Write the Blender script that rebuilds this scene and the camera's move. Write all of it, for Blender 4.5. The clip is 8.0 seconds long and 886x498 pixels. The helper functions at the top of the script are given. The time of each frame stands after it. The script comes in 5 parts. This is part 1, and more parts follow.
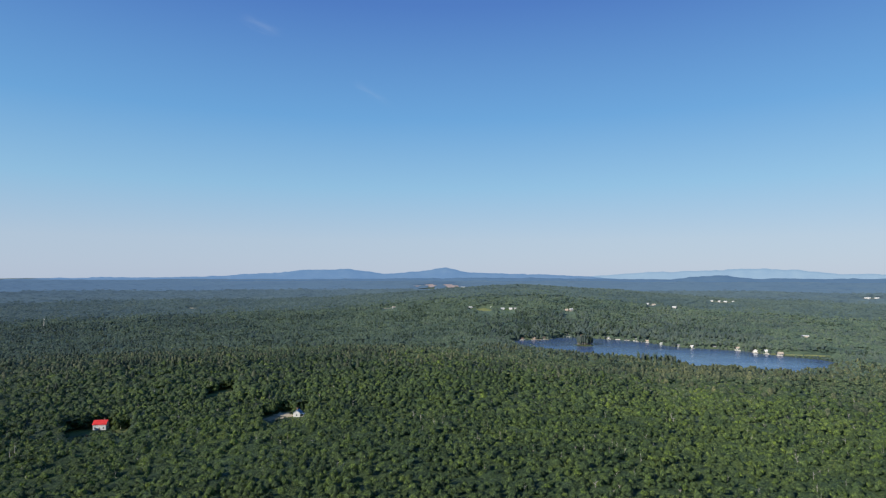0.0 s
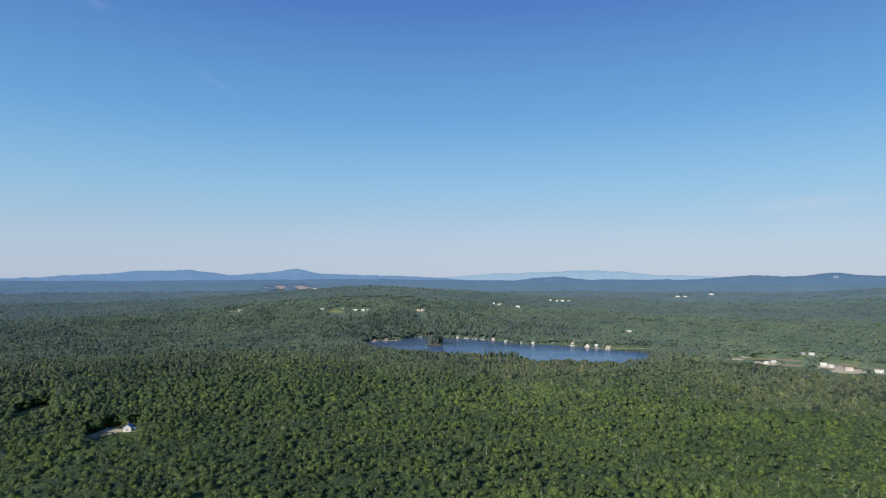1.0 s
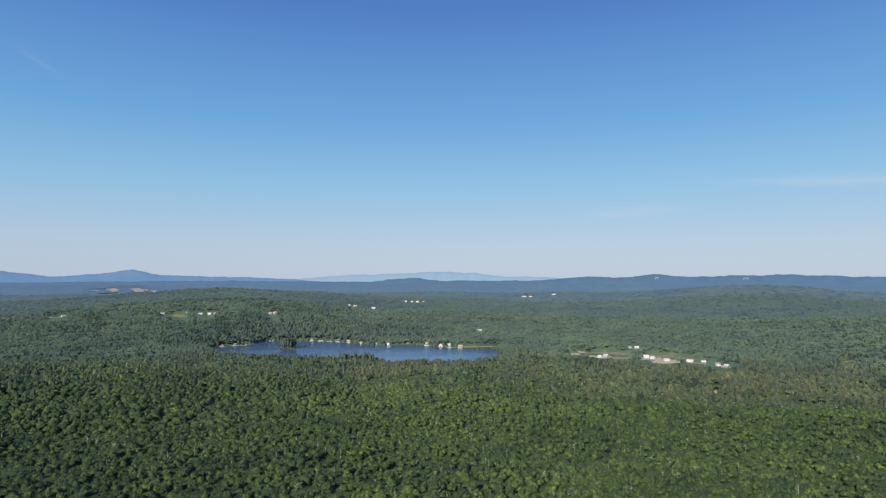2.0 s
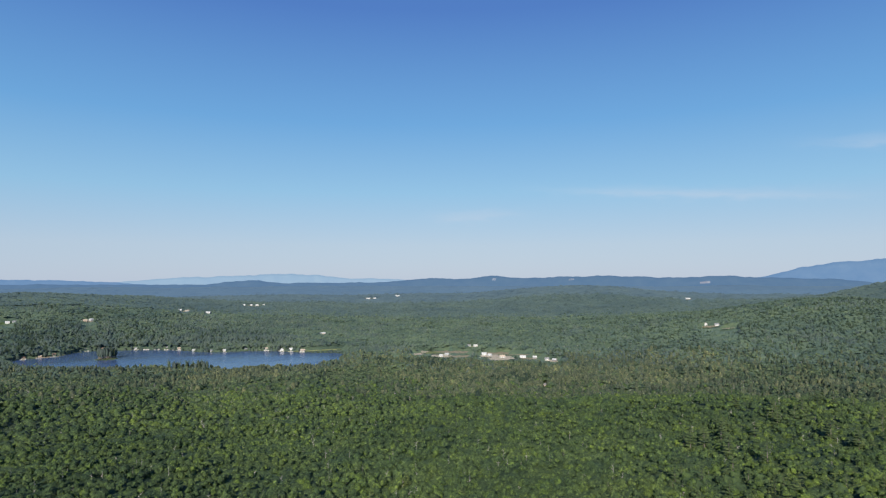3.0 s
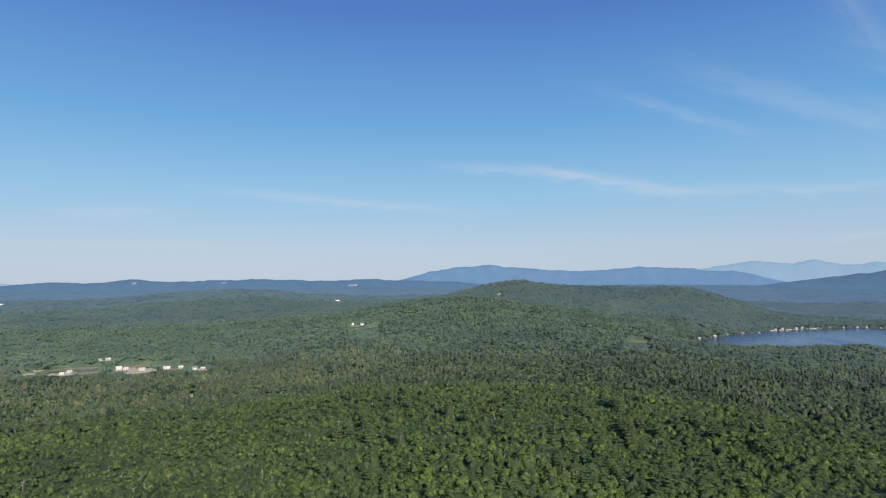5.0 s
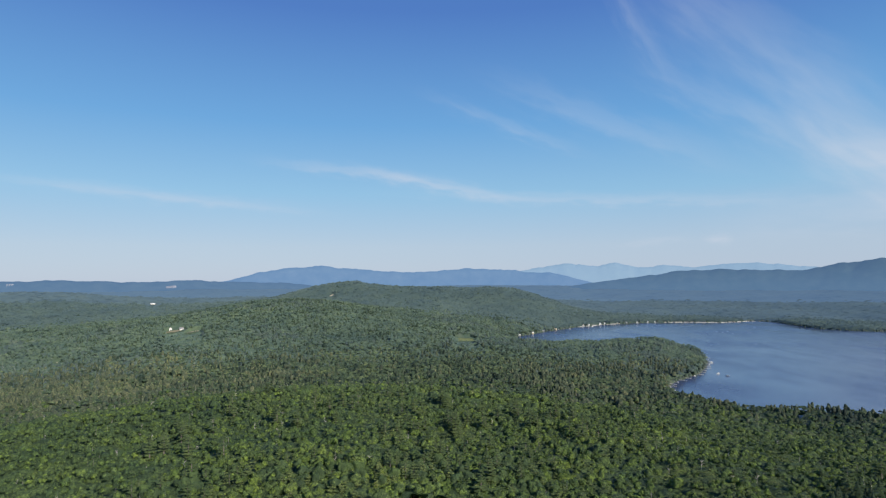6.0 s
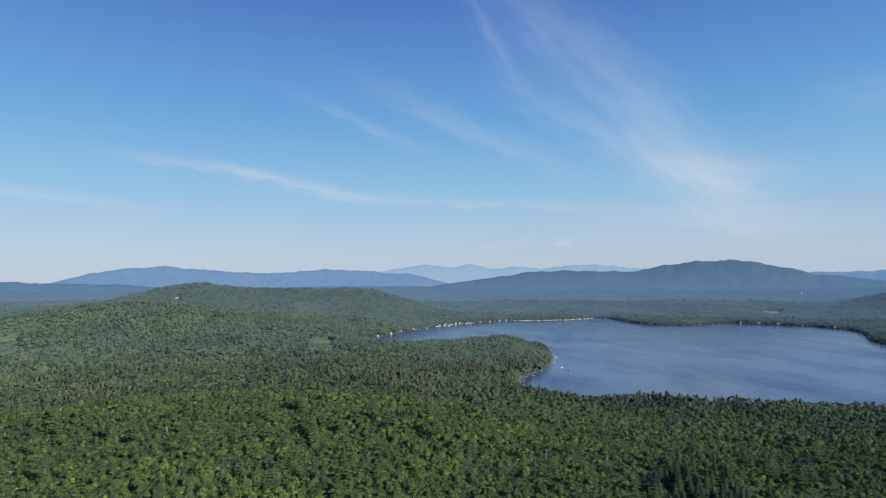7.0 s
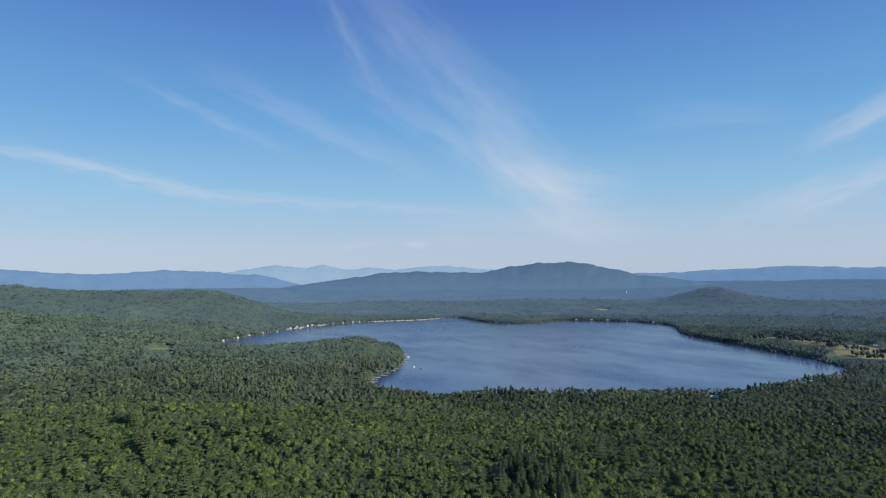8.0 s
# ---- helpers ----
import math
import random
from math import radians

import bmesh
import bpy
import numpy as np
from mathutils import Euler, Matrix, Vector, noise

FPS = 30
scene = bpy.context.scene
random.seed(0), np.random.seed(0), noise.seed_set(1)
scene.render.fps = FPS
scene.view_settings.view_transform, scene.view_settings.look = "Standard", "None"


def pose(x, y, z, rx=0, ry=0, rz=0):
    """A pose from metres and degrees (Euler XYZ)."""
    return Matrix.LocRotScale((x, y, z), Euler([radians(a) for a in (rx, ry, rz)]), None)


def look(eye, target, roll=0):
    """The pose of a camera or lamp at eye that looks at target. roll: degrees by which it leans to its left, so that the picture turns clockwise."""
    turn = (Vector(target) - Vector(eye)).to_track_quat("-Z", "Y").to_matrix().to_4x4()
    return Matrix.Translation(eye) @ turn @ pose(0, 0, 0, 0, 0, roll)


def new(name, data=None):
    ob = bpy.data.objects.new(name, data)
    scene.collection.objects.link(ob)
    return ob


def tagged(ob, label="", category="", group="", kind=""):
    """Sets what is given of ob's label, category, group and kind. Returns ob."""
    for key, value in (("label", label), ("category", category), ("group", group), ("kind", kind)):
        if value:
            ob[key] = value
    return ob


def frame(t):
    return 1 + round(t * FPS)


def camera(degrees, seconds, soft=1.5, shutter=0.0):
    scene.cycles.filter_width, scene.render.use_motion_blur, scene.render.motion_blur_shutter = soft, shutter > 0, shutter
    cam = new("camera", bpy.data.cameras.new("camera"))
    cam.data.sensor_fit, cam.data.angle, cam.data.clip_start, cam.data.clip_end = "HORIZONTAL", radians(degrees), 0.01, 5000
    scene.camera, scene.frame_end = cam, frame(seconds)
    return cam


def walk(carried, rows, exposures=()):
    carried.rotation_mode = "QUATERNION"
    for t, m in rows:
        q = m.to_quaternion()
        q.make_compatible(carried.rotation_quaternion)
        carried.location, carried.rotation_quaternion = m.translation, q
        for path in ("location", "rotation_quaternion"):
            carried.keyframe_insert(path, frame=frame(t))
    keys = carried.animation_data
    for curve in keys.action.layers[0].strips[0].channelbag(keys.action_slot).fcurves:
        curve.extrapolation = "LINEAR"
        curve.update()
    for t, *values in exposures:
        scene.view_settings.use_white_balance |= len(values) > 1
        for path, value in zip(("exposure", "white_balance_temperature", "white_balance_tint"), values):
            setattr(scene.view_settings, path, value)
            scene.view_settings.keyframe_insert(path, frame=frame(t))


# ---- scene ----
EYE = 170.0
cam = camera(72.24, 8.0, soft=1.25)
# seconds, yaw, pitch, roll: the craft hovers in one spot and turns to its right
TURNS = [
    (0.0, 0.00, 2.40, -0.08),
    (0.5, -6.76, 2.44, -0.06),
    (1.0, -13.80, 2.54, -0.07),
    (1.2, -16.52, 2.58, -0.06),
    (2.3, -31.66, 2.73, 0.04),
    (2.5, -34.68, 2.77, 0.10),
    (3.0, -41.90, 2.83, 0.22),
    (3.5, -49.69, 2.90, 0.30),
    (4.0, -57.51, 2.93, 0.38),
    (4.5, -65.43, 2.95, 0.42),
    (4.7, -68.70, 2.96, 0.43),
    (5.8, -86.42, 2.95, 0.50),
    (6.0, -89.31, 2.94, 0.50),
    (6.5, -95.80, 2.94, 0.50),
    (7.0, -102.56, 2.91, 0.61),
    (7.5, -109.57, 2.88, 0.74),
    (8.0, -116.28, 2.84, 0.75),
]
walk(cam, [(t, pose(0, 0, EYE, 0, 0, yaw) @ pose(0, 0, 0, pitch) @ pose(0, 0, 0, 0, roll) @ pose(0, 0, 0, 90))
           for t, yaw, pitch, roll in TURNS], exposures=[(0.0, 0.2), (8.0, 0.2)])

# ---- world and sun ----
SUN_BEARING, SUN_HEIGHT = 231.0, 26.0
world = bpy.data.worlds.new("sky")
scene.world = world
world.use_nodes = True
wn, wl = world.node_tree.nodes, world.node_tree.links
wn.clear()
sky = wn.new("ShaderNodeTexSky")
sky.sky_type, sky.sun_disc = "NISHITA", False
sky.sun_elevation, sky.sun_rotation = radians(SUN_HEIGHT), radians(SUN_BEARING)
sky.air_density, sky.dust_density, sky.ozone_density, sky.altitude = 1.0, 0.3, 2.0, 250
up = wn.new("ShaderNodeTexCoord")
parts = wn.new("ShaderNodeSeparateXYZ")
wl.new(up.outputs["Generated"], parts.inputs[0])


def calc(op, *values):
    n = wn.new("ShaderNodeMath")
    n.operation = op
    for k, v in enumerate(values):
        if isinstance(v, (int, float)):
            n.inputs[k].default_value = v
        else:
            wl.new(v, n.inputs[k])
    return n.outputs[0]


height = calc("MULTIPLY", calc("ARCSINE", parts.outputs["Z"]), 180 / math.pi)
bearing = calc("MULTIPLY", calc("ARCTAN2", parts.outputs["X"], parts.outputs["Y"]), 180 / math.pi)
air = wn.new("ShaderNodeValToRGB")
AIR = [(0.0, (0.388, 0.474, 0.620)), (0.035, (0.380, 0.486, 0.628)), (0.09, (0.244, 0.461, 0.670)), (0.16, (0.126, 0.339, 0.639)), (0.27, (0.065, 0.178, 0.500)),
       (0.6, (0.039, 0.122, 0.365))]
while len(air.color_ramp.elements) < len(AIR):
    air.color_ramp.elements.new(0.5)
for e, (p, c) in zip(air.color_ramp.elements, AIR):
    e.position, e.color = p, (*c, 1)
wl.new(calc("DIVIDE", height, 90.0), air.inputs["Fac"])
scaled = wn.new("ShaderNodeVectorMath")
scaled.operation = "SCALE"
scaled.inputs["Scale"].default_value = 0.087
wl.new(sky.outputs[0], scaled.inputs[0])
haze = wn.new("ShaderNodeMix")
haze.data_type = "RGBA"
haze.inputs[0].default_value = 0.85
wl.new(scaled.outputs[0], haze.inputs[6]), wl.new(air.outputs["Color"], haze.inputs[7])
# cirrus: from and to, by bearing and height in degrees, then breadth and density
CIRRUS = [
    (76.0, 10.6, 86.6, 9.6, 0.45, 0.34),
    (84.0, 9.9, 94.6, 7.8, 0.48, 0.50),
    (92.4, 7.9, 116.2, 6.6, 0.45, 0.30),
    (54.6, 8.0, 71.5, 7.0, 0.50, 0.22),
    (90.9, 16.1, 100.0, 12.5, 0.55, 0.20),
    (98.4, 16.8, 111.4, 11.4, 1.10, 0.20),
    (110.7, 24.8, 121.9, 15.7, 2.10, 0.17),
    (106.0, 24.4, 109.1, 19.0, 0.70, 0.20),
    (111.5, 16.4, 122.6, 9.8, 1.20, 0.20),
    (121.4, 13.9, 127.6, 7.6, 2.20, 0.30),
    (125.2, 9.4, 131.0, 8.8, 1.40, 0.36),
    (119.4, 5.2, 133.2, 4.8, 1.60, 0.30),
    (149.6, 11.3, 155.3, 13.7, 0.90, 0.50),
    (144.2, 5.3, 155.1, 8.2, 1.10, 0.50),
    (112.5, 21.5, 124.5, 9.5, 3.40, 0.09),
    (123.6, 9.0, 129.4, 5.8, 1.90, 0.24),
    (136.9, 14.3, 143.6, 13.5, 1.40, 0.13),
    (113.2, 3.3, 114.3, 3.3, 0.35, 0.55),
    (106.7, 3.1, 110.2, 3.4, 0.30, 0.28),
    (42.2, 5.8, 47.9, 6.0, 0.50, 0.30),
    (57.8, 7.8, 73.4, 6.6, 0.28, 0.24),
    (-17.8, 21.9, -16.2, 21.5, 0.34, 0.13),
    (-7.7, 17.1, -6.0, 16.2, 0.28, 0.09),
]
cover = None
for b0, h0, b1, h1, breadth, density in CIRRUS:
    length, turn = math.hypot(b1 - b0, h1 - h0), math.atan2(h1 - h0, b1 - b0)
    db, dh = calc("SUBTRACT", bearing, (b0 + b1) / 2), calc("SUBTRACT", height, (h0 + h1) / 2)
    along = calc("ADD", calc("MULTIPLY", db, math.cos(turn)), calc("MULTIPLY", dh, math.sin(turn)))
    off = calc("SUBTRACT", calc("MULTIPLY", dh, math.cos(turn)), calc("MULTIPLY", db, math.sin(turn)))
    place = wn.new("ShaderNodeCombineXYZ")
    wl.new(calc("MULTIPLY", along, 0.35 / breadth ** 0.5), place.inputs[0])
    wl.new(calc("MULTIPLY", off, 1.3 / breadth ** 0.5), place.inputs[1])
    place.inputs[2].default_value = b0 * 3.7
    grain = wn.new("ShaderNodeTexNoise")
    grain.inputs["Scale"].default_value, grain.inputs["Detail"].default_value = 0.8, 4.0
    wl.new(place.outputs[0], grain.inputs["Vector"])
    drift = calc("ADD", off, calc("MULTIPLY", calc("SUBTRACT", grain.outputs["Fac"], 0.5), 3.0 * breadth))
    a, o = calc("DIVIDE", along, 0.62 * length + breadth), calc("DIVIDE", drift, breadth)
    body = calc("POWER", 2.718, calc("MULTIPLY", calc("ADD", calc("POWER", calc("ABSOLUTE", a), 3.0), calc("MULTIPLY", o, o)), -1.0))
    wisp = calc("MULTIPLY", body, calc("MULTIPLY", calc("ADD", grain.outputs["Fac"], 0.2), density))
    cover = wisp if cover is None else calc("ADD", cover, wisp)
clouds = wn.new("ShaderNodeMix")
clouds.data_type, clouds.clamp_factor = "RGBA", True
wl.new(cover, clouds.inputs[0]), wl.new(haze.outputs[2], clouds.inputs[6])
clouds.inputs[7].default_value = (0.53, 0.58, 0.67, 1)
bg = wn.new("ShaderNodeBackground")
bg.inputs["Strength"].default_value = 1.0
wout = wn.new("ShaderNodeOutputWorld")
wl.new(clouds.outputs[2], bg.inputs["Color"])
wl.new(bg.outputs[0], wout.inputs["Surface"])

sun_way = Vector((math.sin(radians(SUN_BEARING)) * math.cos(radians(SUN_HEIGHT)),
                  math.cos(radians(SUN_BEARING)) * math.cos(radians(SUN_HEIGHT)), math.sin(radians(SUN_HEIGHT))))
sun = new("sun", bpy.data.lights.new("sun", "SUN"))
sun.data.energy, sun.data.angle, sun.data.color = 5.0, radians(0.5), (1.0, 0.93, 0.82)
sun.matrix_world = look(sun_way * 600, (0, 0, 0))


# ---- materials ----
def nodes_of(name):
    m = bpy.data.materials.new(name)
    m.use_nodes = True
    t = m.node_tree
    return m, t, t.nodes["Principled BSDF"]


def put(socket, value):
    socket.default_value = (*value, 1.0) if isinstance(value, tuple) and len(value) == 3 else value


def noise_tex(t, scale, detail=3.0, rough=0.6, stretch=None):
    co = t.nodes.new("ShaderNodeTexCoord")
    n = t.nodes.new("ShaderNodeTexNoise")
    n.inputs["Scale"].default_value, n.inputs["Detail"].default_value, n.inputs["Roughness"].default_value = scale, detail, rough
    if stretch:
        mp = t.nodes.new("ShaderNodeMapping")
        mp.inputs["Scale"].default_value = stretch
        t.links.new(co.outputs["Object"], mp.inputs["Vector"])
        t.links.new(mp.outputs["Vector"], n.inputs["Vector"])
    else:
        t.links.new(co.outputs["Object"], n.inputs["Vector"])
    return n.outputs["Fac"]


def ramp(t, fac, stops):
    r = t.nodes.new("ShaderNodeValToRGB")
    while len(r.color_ramp.elements) < len(stops):
        r.color_ramp.elements.new(0.5)
    for e, (p, c) in zip(r.color_ramp.elements, stops):
        e.position, e.color = p, (*c, 1)
    t.links.new(fac, r.inputs["Fac"])
    return r.outputs["Color"]


def mixed(t, a, b, fac, mode="MIX"):
    m = t.nodes.new("ShaderNodeMix")
    m.data_type, m.blend_type = "RGBA", mode
    for s, v in ((m.inputs[6], a), (m.inputs[7], b), (m.inputs[0], fac)):
        if isinstance(v, (tuple, float)):
            put(s, v)
        else:
            t.links.new(v, s)
    return m.outputs[2]


def bumped(t, bsdf, height, strength=0.4, distance=0.3):
    b = t.nodes.new("ShaderNodeBump")
    b.inputs["Strength"].default_value, b.inputs["Distance"].default_value = strength, distance
    t.links.new(height, b.inputs["Height"])
    t.links.new(b.outputs["Normal"], bsdf.inputs["Normal"])


def foliage(name, dark, mid, light, haze_glow=None, relief=0.0, grain=1.1):
    """Leaves: a tone for each tree, patches of stands, a fine break-up inside the crown, and for far belts haze painted
    as emission.
    """
    m, t, p = nodes_of(name)
    tint = t.nodes.new("ShaderNodeAttribute")
    tint.attribute_name = "tint"
    base = ramp(t, tint.outputs["Fac"], [(0.0, dark), (0.5, mid), (1.0, light)])
    stand = ramp(t, noise_tex(t, 0.006, 4.0, 0.65), [(0.3, (0.72, 0.76, 0.8)), (0.7, (1.22, 1.18, 1.05))])
    grove = ramp(t, noise_tex(t, 0.035, 3.0, 0.6), [(0.32, (0.74, 0.80, 0.92)), (0.68, (1.24, 1.16, 1.02))])
    fine = ramp(t, noise_tex(t, grain, 5.0, 0.8), [(0.36, (0.58, 0.62, 0.66)), (0.64, (1.36, 1.31, 1.18))])
    colour = mixed(t, mixed(t, base, stand, 1.0, "MULTIPLY"), grove, 0.5 if haze_glow else 1.0, "MULTIPLY")
    colour = mixed(t, colour, fine, 0.2 if haze_glow else 1.0 if relief else 0.6, "MULTIPLY")
    if relief:
        tufts = t.nodes.new("ShaderNodeTexVoronoi")
        tufts.inputs["Scale"].default_value = 0.95 * grain + 0.25
        t.links.new(t.nodes.new("ShaderNodeTexCoord").outputs["Object"], tufts.inputs["Vector"])
        pick = t.nodes.new("ShaderNodeSeparateColor")
        t.links.new(tufts.outputs["Color"], pick.inputs[0])
        sprays = ramp(t, pick.outputs[0], [(0.0, (0.62, 0.66, 0.74)), (0.55, (1.0, 1.0, 1.0)), (0.85, (1.3, 1.28, 1.2)), (1.0, (1.75, 1.65, 1.5))])
        colour = mixed(t, colour, sprays, 1.0, "MULTIPLY")
    t.links.new(colour, p.inputs["Base Color"])
    if relief:
        bumped(t, p, noise_tex(t, grain, 5.0, 0.8), relief, 2.4 / grain ** 0.5)
    put(p.inputs["Roughness"], 0.62), put(p.inputs["Diffuse Roughness"], 1.0)
    put(p.inputs["Specular IOR Level"], 0.3)
    if relief:
        thin, both = t.nodes.new("ShaderNodeBsdfTranslucent"), t.nodes.new("ShaderNodeMixShader")
        t.links.new(mixed(t, colour, (1.5, 1.45, 0.9), 1.0, "MULTIPLY"), thin.inputs["Color"])
        out = [n for n in t.nodes if n.bl_idname == "ShaderNodeOutputMaterial"][0]
        both.inputs[0].default_value = 0.36
        t.links.new(p.outputs[0], both.inputs[1]), t.links.new(thin.outputs[0], both.inputs[2])
        t.links.new(both.outputs[0], out.inputs["Surface"])
    # even blue emission stands in for the air before far trees
    if haze_glow:
        put(p.inputs["Emission Color"], haze_glow)
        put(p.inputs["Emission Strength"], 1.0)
    return m


def simple(name, dark, light, scale=0.3, rough=0.7, bump=0.3, metal=0.0, spec=0.3):
    m, t, p = nodes_of(name)
    coarse, fine = noise_tex(t, scale, 4.0), noise_tex(t, scale * 9, 3.0)
    colour = mixed(t, ramp(t, coarse, [(0.32, dark), (0.68, light)]), ramp(t, fine, [(0.3, (0.82,) * 3), (0.7, (1.12,) * 3)]), 1.0, "MULTIPLY")
    t.links.new(colour, p.inputs["Base Color"])
    put(p.inputs["Roughness"], rough), put(p.inputs["Metallic"], metal), put(p.inputs["Specular IOR Level"], spec)
    if bump:
        bumped(t, p, fine, bump, 0.08)
    return m


LEAF = foliage("broadleaf_foliage", (0.064, 0.104, 0.050), (0.094, 0.146, 0.062), (0.124, 0.188, 0.050), relief=0.75, grain=0.65)
NEEDLE = foliage("needle_foliage", (0.072, 0.108, 0.046), (0.100, 0.140, 0.056), (0.132, 0.170, 0.070), relief=0.5)
# slope and far leaves: blue haze is mixed into the base colours
MID_LEAF = foliage("slope_foliage_hazed", (0.070, 0.106, 0.066), (0.098, 0.142, 0.080), (0.128, 0.170, 0.096), relief=0.6, grain=0.6)
MID_NEEDLE = foliage("slope_needle_foliage_hazed", (0.076, 0.100, 0.066), (0.108, 0.134, 0.086), (0.142, 0.164, 0.104), relief=0.4, grain=0.6)
FAR_LEAF = foliage("far_foliage_hazed", (0.054, 0.084, 0.062), (0.068, 0.101, 0.071), (0.082, 0.115, 0.078), grain=0.3)
FAR_NEEDLE = foliage("far_needle_foliage_hazed", (0.048, 0.070, 0.065), (0.062, 0.088, 0.078), (0.080, 0.106, 0.092), grain=0.3)
HEMLOCK = foliage("hemlock_foliage", (0.034, 0.056, 0.040), (0.046, 0.073, 0.050), (0.062, 0.092, 0.060), relief=0.4, grain=0.6)
SPRUCE = foliage("spruce_foliage", (0.050, 0.084, 0.042), (0.068, 0.108, 0.052), (0.092, 0.134, 0.062), relief=0.4, grain=0.9)
BARK = simple("bark", (0.13, 0.11, 0.09), (0.26, 0.23, 0.20), 1.5)
FLOOR = simple("forest_floor", (0.050, 0.070, 0.030), (0.090, 0.115, 0.048), 0.05)
def patchy(name, soil, weed):
    """Bare soil with weeds creeping in."""
    m, t, p = nodes_of(name)
    tone = ramp(t, noise_tex(t, 0.9, 3.0), [(0.3, (0.8,) * 3), (0.7, (1.15,) * 3)])
    cover = ramp(t, noise_tex(t, 0.11, 4.0, 0.7), [(0.57, soil), (0.67, weed)])
    t.links.new(mixed(t, cover, tone, 1.0, "MULTIPLY"), p.inputs["Base Color"])
    put(p.inputs["Roughness"], 0.85), put(p.inputs["Specular IOR Level"], 0.2)
    return m


SAND = patchy("sand", (0.50, 0.42, 0.30), (0.18, 0.19, 0.08))
MEADOW = simple("meadow_grass", (0.15, 0.18, 0.06), (0.24, 0.25, 0.09), 0.03)
# far belts: haze painted as blue emission, stronger belt by belt
HAZE_0 = foliage("valley_woods_haze", (0.040, 0.057, 0.043), (0.047, 0.067, 0.048), (0.056, 0.075, 0.053), (0.015, 0.026, 0.038), grain=0.16)
HAZE_1 = foliage("distant_woods_haze", (0.036, 0.051, 0.043), (0.044, 0.060, 0.048), (0.051, 0.068, 0.054), (0.027, 0.048, 0.077), grain=0.1)
DRY = simple("dry_field_grass", (0.15, 0.145, 0.065), (0.28, 0.24, 0.115), 0.016)
LAWN = simple("lawn_grass", (0.05, 0.085, 0.022), (0.09, 0.13, 0.035), 0.06)
PALE_SAND = simple("pale_beach_sand", (0.50, 0.46, 0.38), (0.66, 0.62, 0.54), 0.08)
DIRT = patchy("bare_dirt", (0.29, 0.245, 0.155), (0.10, 0.13, 0.05))
CLAY = simple("red_clay", (0.34, 0.25, 0.21), (0.48, 0.38, 0.32), 0.02)
REEDS = simple("reed_bed", (0.20, 0.22, 0.08), (0.32, 0.33, 0.13), 0.06)
PAINT = {"white": simple("white_paint", (0.50, 0.50, 0.48), (0.66, 0.66, 0.64), 0.2, 0.5, 0.05),
         "grey": simple("grey_shingle", (0.20, 0.20, 0.21), (0.32, 0.32, 0.33), 0.5), "tan": simple("tan_siding", (0.42, 0.34, 0.26), (0.55, 0.46, 0.36), 0.4),
         "brown": simple("brown_siding", (0.20, 0.13, 0.09), (0.30, 0.20, 0.14), 0.4), "red": simple("red_metal_roof", (0.55, 0.035, 0.03), (0.65, 0.05, 0.045), 0.4, 0.45),
         "blue": simple("blue_metal_roof", (0.14, 0.27, 0.45), (0.22, 0.38, 0.58), 0.4, 0.4)}
PLANK = simple("weathered_planks", (0.46, 0.43, 0.37), (0.64, 0.61, 0.55), 0.6)
PALE_BARK = simple("pale_bark", (0.30, 0.28, 0.25), (0.48, 0.45, 0.41), 1.5)
m, t, p = nodes_of("window_glass")
put(p.inputs["Base Color"], (0.02, 0.025, 0.03)), put(p.inputs["Roughness"], 0.05)
GLASS = m
# farthest belt, with the most haze painted into its emission
HAZE_2 = foliage("remote_woods_haze", (0.026, 0.038, 0.032), (0.032, 0.044, 0.036), (0.038, 0.050, 0.042), (0.050, 0.094, 0.172), grain=0.06)


def water_material(name, deep):
    m, t, p = nodes_of(name)
    put(p.inputs["Base Color"], deep), put(p.inputs["Roughness"], 0.12), put(p.inputs["IOR"], 1.33)
    drift = ramp(t, noise_tex(t, 0.004, 4.0, 0.6, (1.0, 2.2, 1.0)), [(0.35, (0.08,) * 3), (0.7, (0.3,) * 3)])
    t.links.new(drift, p.inputs["Roughness"])
    bumped(t, p, noise_tex(t, 0.35, 4.0), 0.5, 0.5)
    wind = t.nodes.new("ShaderNodeMapRange")
    wind.inputs["From Min"].default_value, wind.inputs["From Max"].default_value = 0.38, 0.62
    wind.inputs["To Min"].default_value, wind.inputs["To Max"].default_value = 0.16, 0.48
    t.links.new(noise_tex(t, 0.0022, 3.0, 0.55, (1.0, 1.6, 1.0)), wind.inputs["Value"])
    bump = [n for n in t.nodes if n.bl_idname == "ShaderNodeBump"][0]
    t.links.new(wind.outputs[0], bump.inputs["Strength"])
    return m


WATER = water_material("lake_water", (0.052, 0.078, 0.158))
POND_WATER = water_material("pond_water", (0.060, 0.105, 0.200))


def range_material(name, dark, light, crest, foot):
    """A backdrop of distance: blue haze painted as emission over dark woods, thicker towards the foot."""
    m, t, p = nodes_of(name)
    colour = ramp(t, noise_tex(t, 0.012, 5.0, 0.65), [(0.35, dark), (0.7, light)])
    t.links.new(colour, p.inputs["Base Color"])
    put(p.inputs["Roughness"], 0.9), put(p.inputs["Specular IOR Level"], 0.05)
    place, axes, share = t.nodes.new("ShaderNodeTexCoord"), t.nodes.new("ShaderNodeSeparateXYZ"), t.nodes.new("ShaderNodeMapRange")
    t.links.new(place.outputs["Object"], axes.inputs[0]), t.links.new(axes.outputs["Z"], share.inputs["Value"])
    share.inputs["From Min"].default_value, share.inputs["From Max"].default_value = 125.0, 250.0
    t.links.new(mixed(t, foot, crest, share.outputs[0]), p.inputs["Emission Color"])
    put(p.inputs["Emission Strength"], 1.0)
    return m


